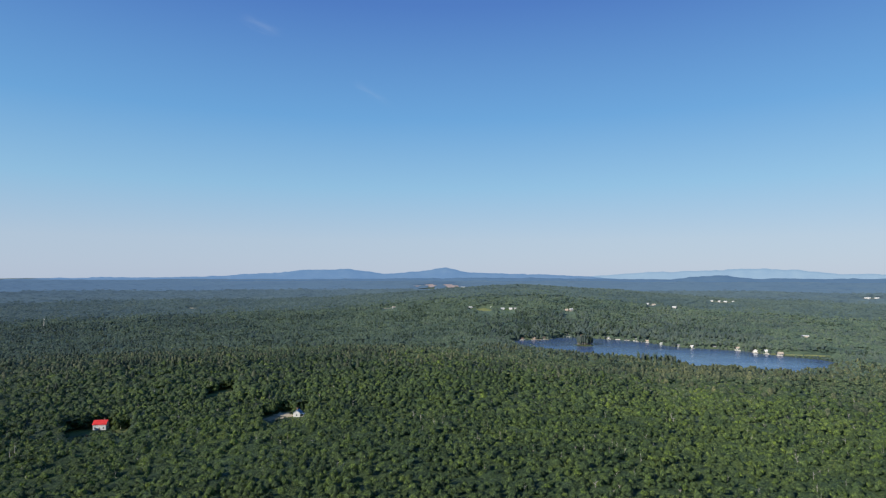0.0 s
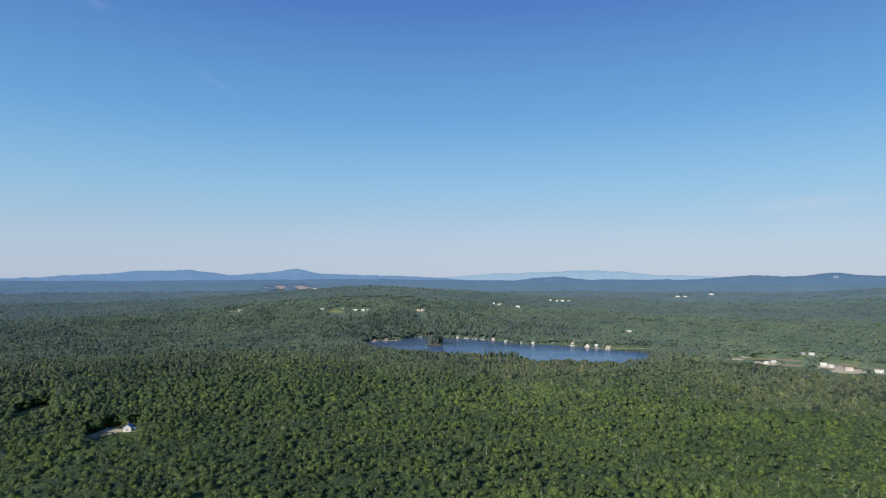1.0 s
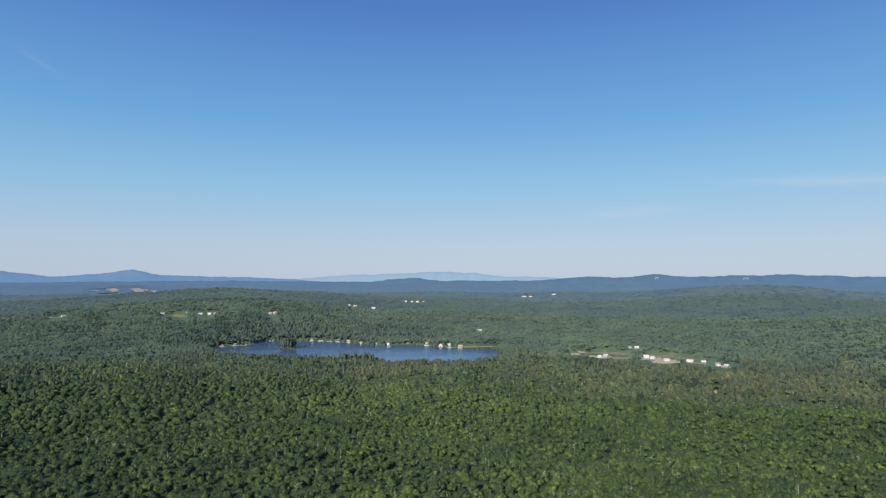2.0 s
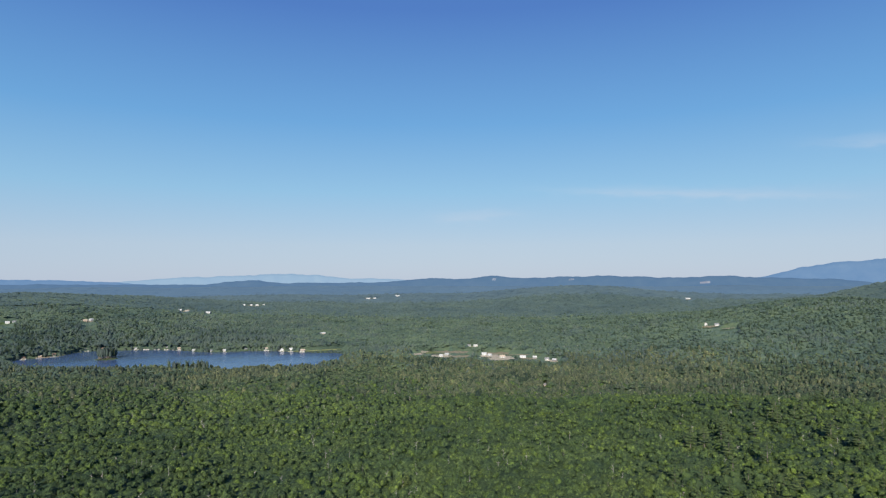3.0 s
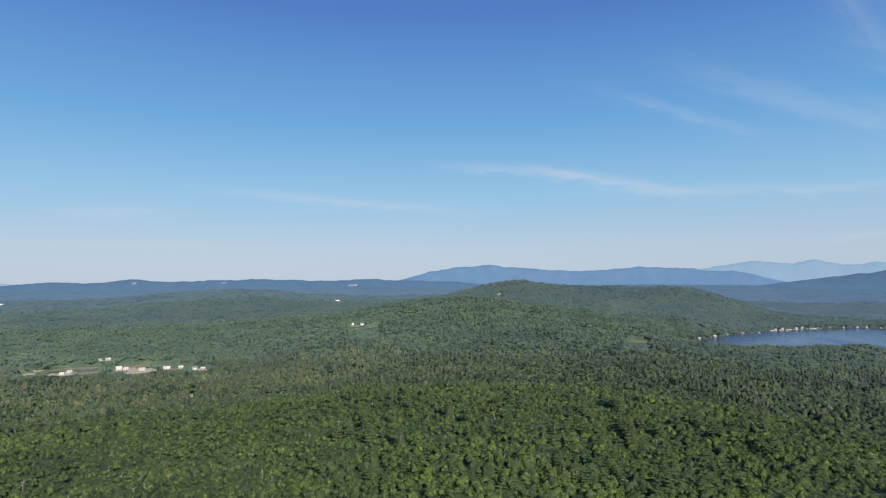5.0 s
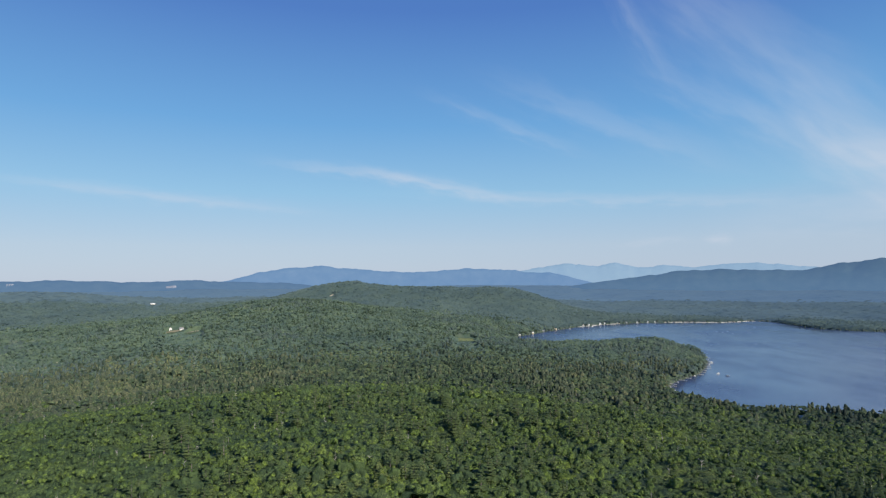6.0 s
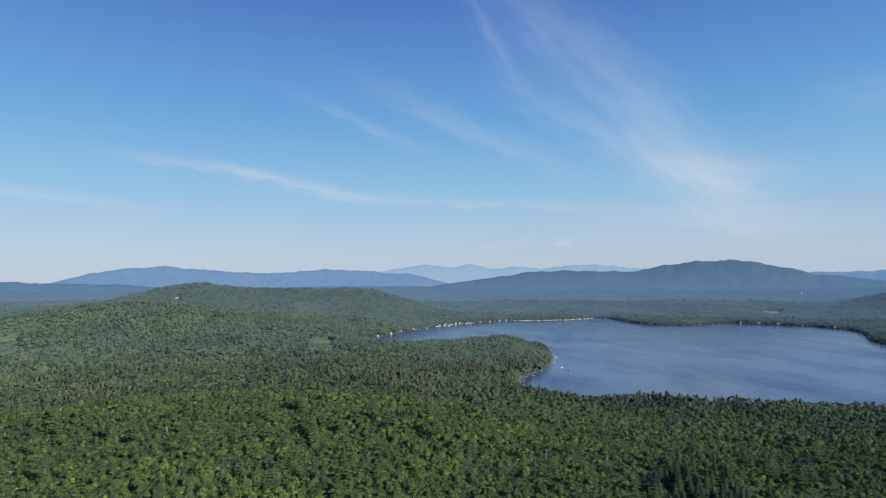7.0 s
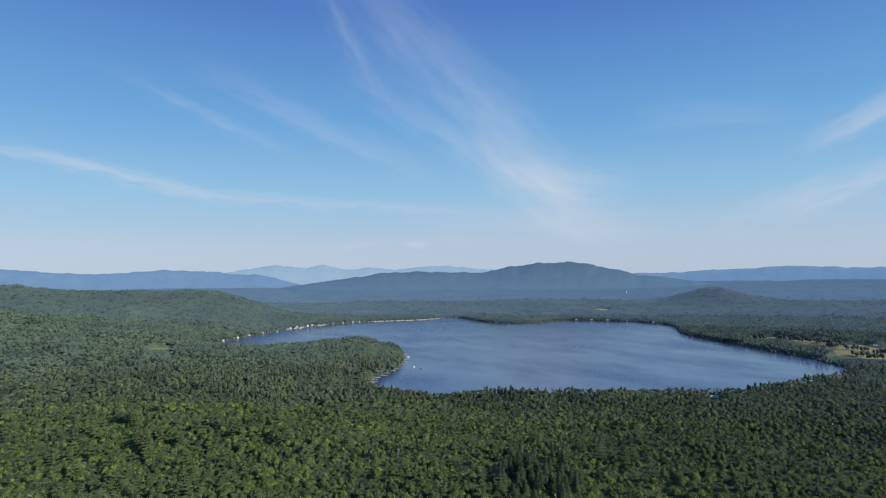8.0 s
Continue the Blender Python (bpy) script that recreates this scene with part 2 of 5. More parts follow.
# ---- the lie of the land ----
def spot(bearing, r):
    """A place by its bearing, in degrees clockwise from north, and its distance."""
    return r * math.sin(radians(bearing)), r * math.cos(radians(bearing))


def value_noise(x, y, size, seed):
    u, v = x / size, y / size
    i, j = np.floor(u).astype(np.int64), np.floor(v).astype(np.int64)
    fu, fv = u - i, v - j
    fu, fv = fu * fu * (3 - 2 * fu), fv * fv * (3 - 2 * fv)

    def h(a, b):
        n = (a * 374761393 + b * 668265263 + seed * 144665) & 0x7FFFFFFF
        n = ((n ^ (n >> 13)) * 1274126177) & 0x7FFFFFFF
        return ((n ^ (n >> 16)) & 0xFFFF) / 65535.0
    return (h(i, j) * (1 - fu) + h(i + 1, j) * fu) * (1 - fv) + (h(i, j + 1) * (1 - fu) + h(i + 1, j + 1) * fu) * fv


def ease(a, b, v):
    s = np.clip((v - a) / (b - a), 0, 1)
    return s * s * (3 - 2 * s)


def smooth_outline(points, steps=6):
    """A closed, rounded outline through a few plan points."""
    p, out = [np.array(q) for q in points], []
    n = len(p)
    for k in range(n):
        a, b, c, d = p[k - 1], p[k], p[(k + 1) % n], p[(k + 2) % n]
        for s in range(steps):
            u = s / steps
            out.append(0.5 * ((2 * b) + (c - a) * u + (2 * a - 5 * b + 4 * c - d) * u * u + (3 * b - a - 3 * c + d) * u ** 3))
    return np.array(out)


POND_Z, LAKE_Z = 10.0, 0.0
POND = smooth_outline([spot(b, r) for b, r in [
    (6.2, 1440), (6.9, 1492), (8.4, 1512), (9.8, 1526), (10.8, 1578), (11.9, 1592), (13.4, 1584), (15.2, 1568), (18.2, 1526), (20.2, 1466), (22.0, 1438), (25.0, 1440),
    (28.5, 1388), (30.5, 1366), (32.2, 1350), (32.9, 1292), (32.0, 1150), (29.7, 1085), (23.8, 1080), (21.0, 1110), (16.3, 1165),
    (11.3, 1215), (7.5, 1300)]])
LAKE = smooth_outline([spot(b, r) for b, r in [
    (96.0, 1760), (96.4, 1850), (97.6, 1926), (100.5, 2132), (104.5, 2356), (109.4, 2503), (113.9, 2552), (117.0, 2669),
    (120.7, 2371), (124.4, 2302), (127.0, 2451), (131.5, 2427), (135.9, 2305), (137.2, 2094), (137.7, 1915),
    (141.7, 1666), (145.0, 1518), (147.8, 1401), (149.6, 1300), (149.0, 1175), (145.7, 1050), (141.6, 948), (134.8, 906),
    (127.4, 876), (119.6, 870), (115.9, 848), (112.5, 884), (109.5, 950), (109.6, 1050), (112.0, 1196), (112.5, 1351), (111.6, 1520),
    (109.0, 1590), (105.0, 1585), (101.5, 1585), (99.0, 1545), (97.2, 1510), (96.2, 1590)]])


def inside(x, y, outline):
    hit = np.zeros(x.shape, bool)
    near = (x > outline[:, 0].min()) & (x < outline[:, 0].max()) & (y > outline[:, 1].min()) & (y < outline[:, 1].max())
    px, py = x[near], y[near]
    h = np.zeros(px.shape, bool)
    for (x0, y0), (x1, y1) in zip(outline, np.roll(outline, -1, 0)):
        if y0 != y1:
            h ^= ((y0 > py) != (y1 > py)) & (px < (x1 - x0) * (py - y0) / (y1 - y0) + x0)
    hit[near] = h
    return hit


def shore_distance(x, y, outline):
    """Metres to a shore line, negative on the water; far points only get a large number."""
    d = np.full(x.shape, 400.0)
    cx, cy = outline.mean(0)
    reach = np.hypot(outline[:, 0] - cx, outline[:, 1] - cy).max() + 300
    near = np.hypot(x - cx, y - cy) < reach
    px, py = x[near], y[near]
    best = np.full(px.shape, 400.0)
    for (x0, y0), (x1, y1) in zip(outline, np.roll(outline, -1, 0)):
        ex, ey = x1 - x0, y1 - y0
        u = np.clip(((px - x0) * ex + (py - y0) * ey) / max(ex * ex + ey * ey, 1e-6), 0, 1)
        best = np.minimum(best, np.hypot(px - x0 - u * ex, py - y0 - u * ey))
    d[near] = best
    return np.where(inside(x, y, outline), -d, d)


# hills: bearing, distance, height, half-width across and along the bearing
HILLS = [(8.0, 2250, 73, 440, 380), (54.6, 2950, 58, 320, 330), (75, 1720, 82, 275, 300), (86, 2480, 82, 430, 200),
         (80.4, 2480, 30, 80, 110), (77.0, 2490, 20, 90, 110), (96.6, 2480, 34, 130, 160), (140.2, 3300, 60, 115, 140), (104, 1420, 6, 200, 120),
         (109.0, 1460, 15, 75, 110), (-0.6, 3820, 22, 330, 130)]
AROUND = [-180, -40, 0, 20, 35, 50, 65, 80, 100, 115, 130, 150, 180]
PLATEAU = [45, 46, 47, 46, 46, 49, 57, 61, 56, 50, 46, 44, 45]
BRINK = [700, 850, 800, 500, 450, 470, 560, 570, 500, 420, 380, 420, 700]
FOOT = [1300, 1350, 1250, 980, 950, 860, 800, 780, 740, 770, 800, 1000, 1300]


def land(x, y):
    x, y = np.asarray(x, float), np.asarray(y, float)
    r, b = np.hypot(x, y), np.degrees(np.arctan2(x, y))
    west = 16 + 0.036 * np.maximum(r - 1500, 0)
    east = 4 + 0.066 * np.maximum(r - 2700, 0)
    share = ease(92, 104, b) * (1 - ease(158, 176, b))
    z = west * (1 - share) + east * share
    fall = ease(0, 1, (r - np.interp(b, AROUND, BRINK)) / (np.interp(b, AROUND, FOOT) - np.interp(b, AROUND, BRINK)))
    z = np.interp(b, AROUND, PLATEAU) * (1 - fall) + z * fall
    for hb, hr, rise, across, along in HILLS:
        hx, hy = spot(hb, hr)
        sx, cx = math.sin(radians(hb)), math.cos(radians(hb))
        along_d, across_d = (x - hx) * sx + (y - hy) * cx, (x - hx) * cx - (y - hy) * sx
        z = z + rise * np.exp(-0.5 * (along_d / along) ** 2 - 0.5 * (across_d / across) ** 2)
    z = z + (value_noise(x, y, 260, 3) - 0.5) * 9 + (value_noise(x, y, 90, 4) - 0.5) * 4
    for outline, level in ((POND, POND_Z), (LAKE, LAKE_Z)):
        d = shore_distance(x, y, outline)
        bank = level + np.where(d < 0, np.maximum(d * 0.08, -3.0), 0.4 + d * 0.05)
        k = ease(10, 160 if outline is POND else 105, d)
        z = np.where(d < 390, np.where(d < 10, bank, bank * (1 - k) + z * k), z)
    return z


def mesh_of(name, verts, tris, material, tint=None, smooth=False):
    """One mesh from arrays of corners and triangles."""
    me = bpy.data.meshes.new(name)
    verts, tris = np.ascontiguousarray(verts, np.float32), np.ascontiguousarray(tris, np.int32)
    me.vertices.add(len(verts)), me.loops.add(tris.size), me.polygons.add(len(tris))
    me.vertices.foreach_set("co", verts.ravel())
    me.loops.foreach_set("vertex_index", tris.ravel())
    me.polygons.foreach_set("loop_start", np.arange(0, tris.size, 3, dtype=np.int32))
    me.polygons.foreach_set("use_smooth", np.full(len(tris), smooth))
    if tint is not None:
        me.attributes.new("tint", "FLOAT", "POINT").data.foreach_set("value", np.ascontiguousarray(tint, np.float32))
    me.update(calc_edges=True)
    me.materials.append(material)
    return me


def polar_sheet(radii, bearings):
    r, b = np.meshgrid(radii, np.radians(bearings), indexing="ij")
    n, m = r.shape
    i = np.arange(n * m).reshape(n, m)
    q = np.stack([i[:-1, :-1], i[1:, :-1], i[1:, 1:], i[:-1, 1:]], -1).reshape(-1, 4)
    return r * np.sin(b), r * np.cos(b), np.concatenate([q[:, [0, 2, 1]], q[:, [0, 3, 2]]])


radii = np.concatenate([[0.01], np.arange(30, 700, 22), np.arange(700, 2700, 18), np.arange(2700, 4960, 40)])
gx, gy, gt = polar_sheet(radii, np.linspace(-180, 180, 301))
gz = land(gx, gy)
ground = new("ground", mesh_of("ground", np.stack([gx, gy, gz], -1).reshape(-1, 3), gt, FLOOR, smooth=True))


def ground_z(x, y):
    """The height of the ground sheet itself."""
    r, b = np.hypot(x, y), np.degrees(np.arctan2(x, y))
    i = np.clip(np.searchsorted(radii, r) - 1, 0, len(radii) - 2)
    w = gx.shape[1] - 1
    fb = np.clip((b + 180) / 360 * w, 0, w - 1e-6)
    j = fb.astype(int) if isinstance(fb, np.ndarray) else int(fb)
    u, v = (r - radii[i]) / (radii[i + 1] - radii[i]), fb - j
    return (gz[i, j] * (1 - u) + gz[i + 1, j] * u) * (1 - v) + (gz[i, j + 1] * (1 - u) + gz[i + 1, j + 1] * u) * v


tagged(ground, "dark rolling forest floor reaching the far hills", "ground", kind="structure")


def lake(name, outline, level, label):
    bm = bmesh.new()
    bm.faces.new([bm.verts.new((x, y, level)) for x, y in outline])
    bmesh.ops.triangulate(bm, faces=bm.faces[:])
    me = bpy.data.meshes.new(name)
    bm.to_mesh(me), bm.free()
    me.materials.append(POND_WATER if outline is POND else WATER)
    if me.polygons[0].normal.z < 0:
        me.flip_normals()
    return tagged(new(name, me), label, "lake", kind="structure")


lake("water", POND, POND_Z, "small dark blue lake with a wooded islet")
lake("water", LAKE, LAKE_Z, "wide calm blue lake with wooded shores")

# ---- far ranges, each a ridge with spurs and gullies ----


def mountain_range(peaks, r, foot, b0, b1, depth, material, label, seed):
    bearings = np.arange(b0, b1, 0.16)
    across = np.linspace(-1.0, 1.0, 17)
    crest = [(b0, foot), *peaks, (b1, foot)]
    k = np.clip(np.searchsorted([c[0] for c in crest], bearings) - 1, 0, len(crest) - 2)
    cb, ch = np.array(crest, float).T
    u = (bearings - cb[k]) / (cb[k + 1] - cb[k])
    u = 0.5 * u + 0.5 * u * u * (3 - 2 * u)
    top = ch[k] * (1 - u) + ch[k + 1] * u - foot
    top = top + 5 * (value_noise(bearings, bearings * 0, 0.9, seed) - 0.5) + 3 * (value_noise(bearings, bearings * 0, 0.33, seed + 5) - 0.5)
    b, a = np.meshgrid(np.radians(bearings), across, indexing="ij")
    rr = r + a * depth
    x, y = rr * np.sin(b), rr * np.cos(b)
    spur = value_noise(x, y, 90, seed) * 0.6 + value_noise(x, y, 37, seed + 1) * 0.3
    skirt = np.clip(1 - np.abs(a) ** (1.15 - 0.25 * spur), 0, 1)
    rough = 1 + 0.05 * (value_noise(x, y, 60, seed + 2) - 0.5) + 0.03 * (value_noise(x, y, 22, seed + 3) - 0.5)
    z = foot - 45 + (top[:, None] + 45) * skirt * np.where(np.abs(a) < 0.02, 1, 0.86 + 0.2 * spur) * rough
    n, m = x.shape
    i = np.arange(n * m).reshape(n, m)
    q = np.stack([i[:-1, :-1], i[1:, :-1], i[1:, 1:], i[:-1, 1:]], -1).reshape(-1, 4)
    tris = np.concatenate([q[:, [0, 1, 2]], q[:, [0, 2, 3]]])
    ob = new("backdrop", mesh_of("backdrop", np.stack([x, y, z], -1).reshape(-1, 3), tris, material, smooth=True))
    return tagged(ob, label, "mountain range", kind="structure")


PALE_SPOT = simple("pale_ridge_spot", (0.20, 0.22, 0.26), (0.34, 0.36, 0.40), 0.02)
# the blue and pale tones of these ranges are haze painted as emission
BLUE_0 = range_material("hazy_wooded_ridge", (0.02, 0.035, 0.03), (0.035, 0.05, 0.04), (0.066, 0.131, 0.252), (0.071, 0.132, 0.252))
BLUE_1 = range_material("hazy_wooded_range", (0.02, 0.035, 0.03), (0.035, 0.05, 0.04), (0.052, 0.101, 0.193), (0.066, 0.127, 0.237))
BLUE_2 = range_material("hazy_blue_range", (0.03, 0.04, 0.045), (0.05, 0.06, 0.06), (0.103, 0.202, 0.365), (0.097, 0.193, 0.361))
BLUE_3 = range_material("hazy_pale_range", (0.05, 0.06, 0.07), (0.07, 0.08, 0.08), (0.187, 0.304, 0.444), (0.209, 0.326, 0.457))
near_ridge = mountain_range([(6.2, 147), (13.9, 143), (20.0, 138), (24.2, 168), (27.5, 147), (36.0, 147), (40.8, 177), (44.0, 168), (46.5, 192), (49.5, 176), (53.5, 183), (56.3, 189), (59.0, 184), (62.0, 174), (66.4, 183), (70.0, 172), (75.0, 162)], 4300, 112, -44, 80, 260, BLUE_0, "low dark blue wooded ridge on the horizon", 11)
near_ridge.data.materials.append(PALE_SPOT)
# pale faces stand for a quarry and white village strips on the ridge
for b0, b1, z0, z1 in ((46.6, 46.9, 166, 177), (53.0, 54.0, 163, 171), (64.7, 65.6, 138, 147)):
    for face in near_ridge.data.polygons:
        c = face.center
        if math.hypot(c.x, c.y) < 4290 and b0 < math.degrees(math.atan2(c.x, c.y)) < b1 and z0 < c.z < z1:
            face.material_index = 1
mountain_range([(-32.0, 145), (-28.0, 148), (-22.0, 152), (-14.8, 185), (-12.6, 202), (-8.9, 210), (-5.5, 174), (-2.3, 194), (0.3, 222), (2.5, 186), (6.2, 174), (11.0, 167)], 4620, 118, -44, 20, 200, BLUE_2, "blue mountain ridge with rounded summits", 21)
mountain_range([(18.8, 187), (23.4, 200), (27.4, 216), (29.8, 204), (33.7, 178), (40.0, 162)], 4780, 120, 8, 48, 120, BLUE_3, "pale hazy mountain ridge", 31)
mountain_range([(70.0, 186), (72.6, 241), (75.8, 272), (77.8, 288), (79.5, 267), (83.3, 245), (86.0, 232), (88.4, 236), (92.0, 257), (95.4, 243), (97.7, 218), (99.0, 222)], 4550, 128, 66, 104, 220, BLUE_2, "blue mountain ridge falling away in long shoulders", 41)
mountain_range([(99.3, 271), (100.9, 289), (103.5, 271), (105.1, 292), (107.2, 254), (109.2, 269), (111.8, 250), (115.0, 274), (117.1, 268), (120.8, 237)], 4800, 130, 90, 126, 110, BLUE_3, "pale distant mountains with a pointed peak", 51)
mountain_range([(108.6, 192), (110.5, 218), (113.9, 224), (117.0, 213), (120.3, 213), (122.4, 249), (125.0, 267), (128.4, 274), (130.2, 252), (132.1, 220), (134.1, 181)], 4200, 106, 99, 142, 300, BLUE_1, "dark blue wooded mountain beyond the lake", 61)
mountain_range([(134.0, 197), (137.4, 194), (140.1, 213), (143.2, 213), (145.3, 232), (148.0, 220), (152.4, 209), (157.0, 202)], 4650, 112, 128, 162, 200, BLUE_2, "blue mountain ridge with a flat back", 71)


# ---- trees ----
def ico(level):
    """A ball of even triangles."""
    g = (1 + 5 ** 0.5) / 2
    v = [np.array(q, float) / math.hypot(1, g) for q in ((-1, g, 0), (1, g, 0), (-1, -g, 0), (1, -g, 0), (0, -1, g), (0, 1, g),
                                                         (0, -1, -g), (0, 1, -g), (g, 0, -1), (g, 0, 1), (-g, 0, -1), (-g, 0, 1))]
    t = [(0, 11, 5), (0, 5, 1), (0, 1, 7), (0, 7, 10), (0, 10, 11), (1, 5, 9), (5, 11, 4), (11, 10, 2), (10, 7, 6), (7, 1, 8),
         (3, 9, 4), (3, 4, 2), (3, 2, 6), (3, 6, 8), (3, 8, 9), (4, 9, 5), (2, 4, 11), (6, 2, 10), (8, 6, 7), (9, 8, 1)]
    for _ in range(level):
        halves, finer = {}, []

        def half(i, j):
            key = (min(i, j), max(i, j))
            if key not in halves:
                q = v[i] + v[j]
                halves[key] = len(v)
                v.append(q / np.linalg.norm(q))
            return halves[key]
        for i, j, k in t:
            a, b, c = half(i, j), half(j, k), half(k, i)
            finer += [(i, a, c), (j, b, a), (k, c, b), (a, b, c)]
        t = finer
    return np.array(v), np.array(t)


def puffy_crown(rng, level, cut, lumps, depth, leaves=0, leaf=0.1):
    """A broad crown of unit radius round its middle: boughs of foliage swelling out of a dome, open below."""
    v, t = ico(level)
    spin = np.array(Euler((rng.uniform(-0.5, 0.5), rng.uniform(-0.5, 0.5), rng.uniform(0, 6.28))).to_matrix())
    v = v @ spin.T
    used, t = np.unique(t[(v[t][:, :, 2].mean(1) > cut)], return_inverse=True)
    v, t = v[used], t.reshape(-1, 3)
    swell = np.zeros(len(v))
    for _ in range(lumps):
        d = rng.normal(0, 1, 3)
        d[2] = abs(d[2]) - 0.25
        d /= np.linalg.norm(d)
        off = np.arccos(np.clip(v @ d, -1, 1)) / rng.uniform(0.30, 0.62)
        swell = np.maximum(swell, np.exp(-off ** 2) * rng.uniform(0.6, 1.0))
    v = v * (1 - depth + depth * swell + rng.normal(0, 0.035, len(v)))[:, None]
    v = v * np.array((rng.uniform(0.86, 1.12), rng.uniform(0.86, 1.12), 1.0))
    v, t = list(v), [tuple(q) for q in t]
    for q in rng.choice(len(v), leaves) if leaves else ():
        n = v[q] / np.linalg.norm(v[q]) + rng.normal(0, 0.5, 3)
        a = np.cross(n, rng.normal(0, 1, 3))
        a /= np.linalg.norm(a)
        b = np.cross(n / np.linalg.norm(n), a)
        p, w = v[q] * rng.uniform(0.98, 1.08), leaf * rng.uniform(0.6, 1.3)
        t.append((len(v), len(v) + 1, len(v) + 2))
        v += [p + a * w, p - a * w * 0.6 + b * w * 0.8, p - a * w * 0.6 - b * w * 0.8]
    return v, t


def core(rng, sides, rings, wobble):
    """A lumpy dome of unit radius."""
    v, t = [np.array((rng.normal(0, 0.12), rng.normal(0, 0.12), 1.0 - rng.uniform(0, 0.1)))], []
    for k, (rad, h) in enumerate(rings):
        for s in range(sides):
            a = 2 * math.pi * (s + 0.5 * k + rng.uniform(-0.3, 0.3)) / sides
            w = rad * (1 + rng.uniform(-wobble, wobble))
            v.append(np.array((w * math.cos(a), w * math.sin(a), h + rng.uniform(-wobble, wobble) * 0.6)))
    for s in range(sides):
        t.append((0, 1 + s, 1 + (s + 1) % sides))
    for k in range(len(rings) - 1):
        o, q = 1 + k * sides, 1 + (k + 1) * sides
        for s in range(sides):
            s1 = (s + 1) % sides
            t += [(o + s, q + s, o + s1), (o + s1, q + s, q + s1)]
    return v, t


def joined(*pieces):
    v, t = [], []
    for pv, pt in pieces:
        t += [tuple(i + len(v) for i in q) for q in pt]
        v += list(pv)
    return np.array(v, float), np.array(t, int)


def stick(radius, height, sides=3):
    v = [np.array((radius * math.cos(2 * math.pi * s / sides), radius * math.sin(2 * math.pi * s / sides), 0.0)) for s in range(sides)]
    v.append(np.array((0, 0, height)))
    return v, [(s, (s + 1) % sides, sides) for s in range(sides)]


def pine_boughs(rng, levels, per, ragged, spire=False):
    """A conifer's crown: tiers of boughs, each a ridged plume that spreads and lifts towards its tip; a white pine is broad and gappy, a spruce a spire."""
    v, t = [], []
    for k in range(levels):
        u = k / (levels - 1)
        h = (0.12 if spire else 0.34) + (0.86 if spire else 0.63) * u
        reach = (1 - u) ** 0.6 * 0.92 + 0.06 if spire else 0.22 + 0.78 * math.sin(math.pi * min(0.18 + 0.80 * u, 1.0)) ** 0.8
        turn = rng.uniform(0, 6.28)
        for q in range(per):
            if rng.uniform() < ragged:
                continue
            a = turn + 2 * math.pi * (q + rng.uniform(-0.3, 0.3)) / per
            l, w = reach * rng.uniform(0.62, 1.15), rng.uniform(0.30, 0.46) * (1.1 if spire else 1.0)
            d, e = np.array((math.cos(a), math.sin(a), 0)), np.array((-math.sin(a), math.cos(a), 0))
            z, lift = h + rng.uniform(-0.012, 0.012), (-0.05 if spire else rng.uniform(-0.012, 0.022))
            up = np.array((0, 0, 1.0))
            o = len(v)
            v += [up * (z + 0.008), d * l * 0.62 + e * w * l + up * (z + lift * 0.6 - 0.012), d * l * 0.55 + up * (z + lift * 0.6 + 0.014),
                  d * l * 0.62 - e * w * l + up * (z + lift * 0.6 - 0.012), d * l + up * (z + lift)]
            t += [(o, o + 2, o + 1), (o, o + 3, o + 2), (o + 1, o + 2, o + 4), (o + 2, o + 3, o + 4)]
    return v, t


def column(rng, sides, rings, wobble):
    """A conifer far off: an upright, uneven spire."""
    v, t = core(rng, sides, rings, 0.0)
    v[0] = np.array((rng.normal(0, 0.06), rng.normal(0, 0.06), 1.0))
    v[1:] = [q * np.array((1 + rng.uniform(-wobble, wobble), 1 + rng.uniform(-wobble, wobble), 1 + rng.uniform(-0.06, 0.06))) for q in v[1:]]
    return v, t


rng = np.random.default_rng(7)
NEAR_BROAD = [joined(puffy_crown(rng, 2, 0.05, 18, 0.46, 60, 0.17)) for _ in range(24)]
MID_BROAD = [joined(puffy_crown(rng, 1, 0.2, 8, 0.46, 12, 0.26)) for _ in range(40)]
BROW_BROAD = [joined(core(rng, 5, [(0.60, 0.74), (1.0, 0.15)], 0.46)) for _ in range(60)]
NEAR_PINE = [joined(pine_boughs(rng, 9, 5, 0.25), stick(0.05, 1.0)) for _ in range(10)]
BROW_PINE = [joined(pine_boughs(rng, 5, 4, 0.25)) for _ in range(16)]
MID_PINE = [joined(column(rng, 5, [(0.62, 0.90), (1.0, 0.6)], 0.48)) for _ in range(24)]
SLOPE_BROAD = [joined(core(rng, 5, [(0.95, 0.25)], 0.5)) for _ in range(60)]
FAR_BROAD = [joined(core(rng, 4, [(0.95, 0.2)], 0.45)) for _ in range(40)]
FAR_PINE = [joined(column(rng, 4, [(0.9, 0.62)], 0.5)) for _ in range(24)]
CLUMP = [joined(core(rng, 5, [(1.0, -0.1)], 0.35)) for _ in range(14)]
CLUMP_PINE = [joined(core(rng, 3, [(0.9, 0.3)], 0.4)) for _ in range(10)]


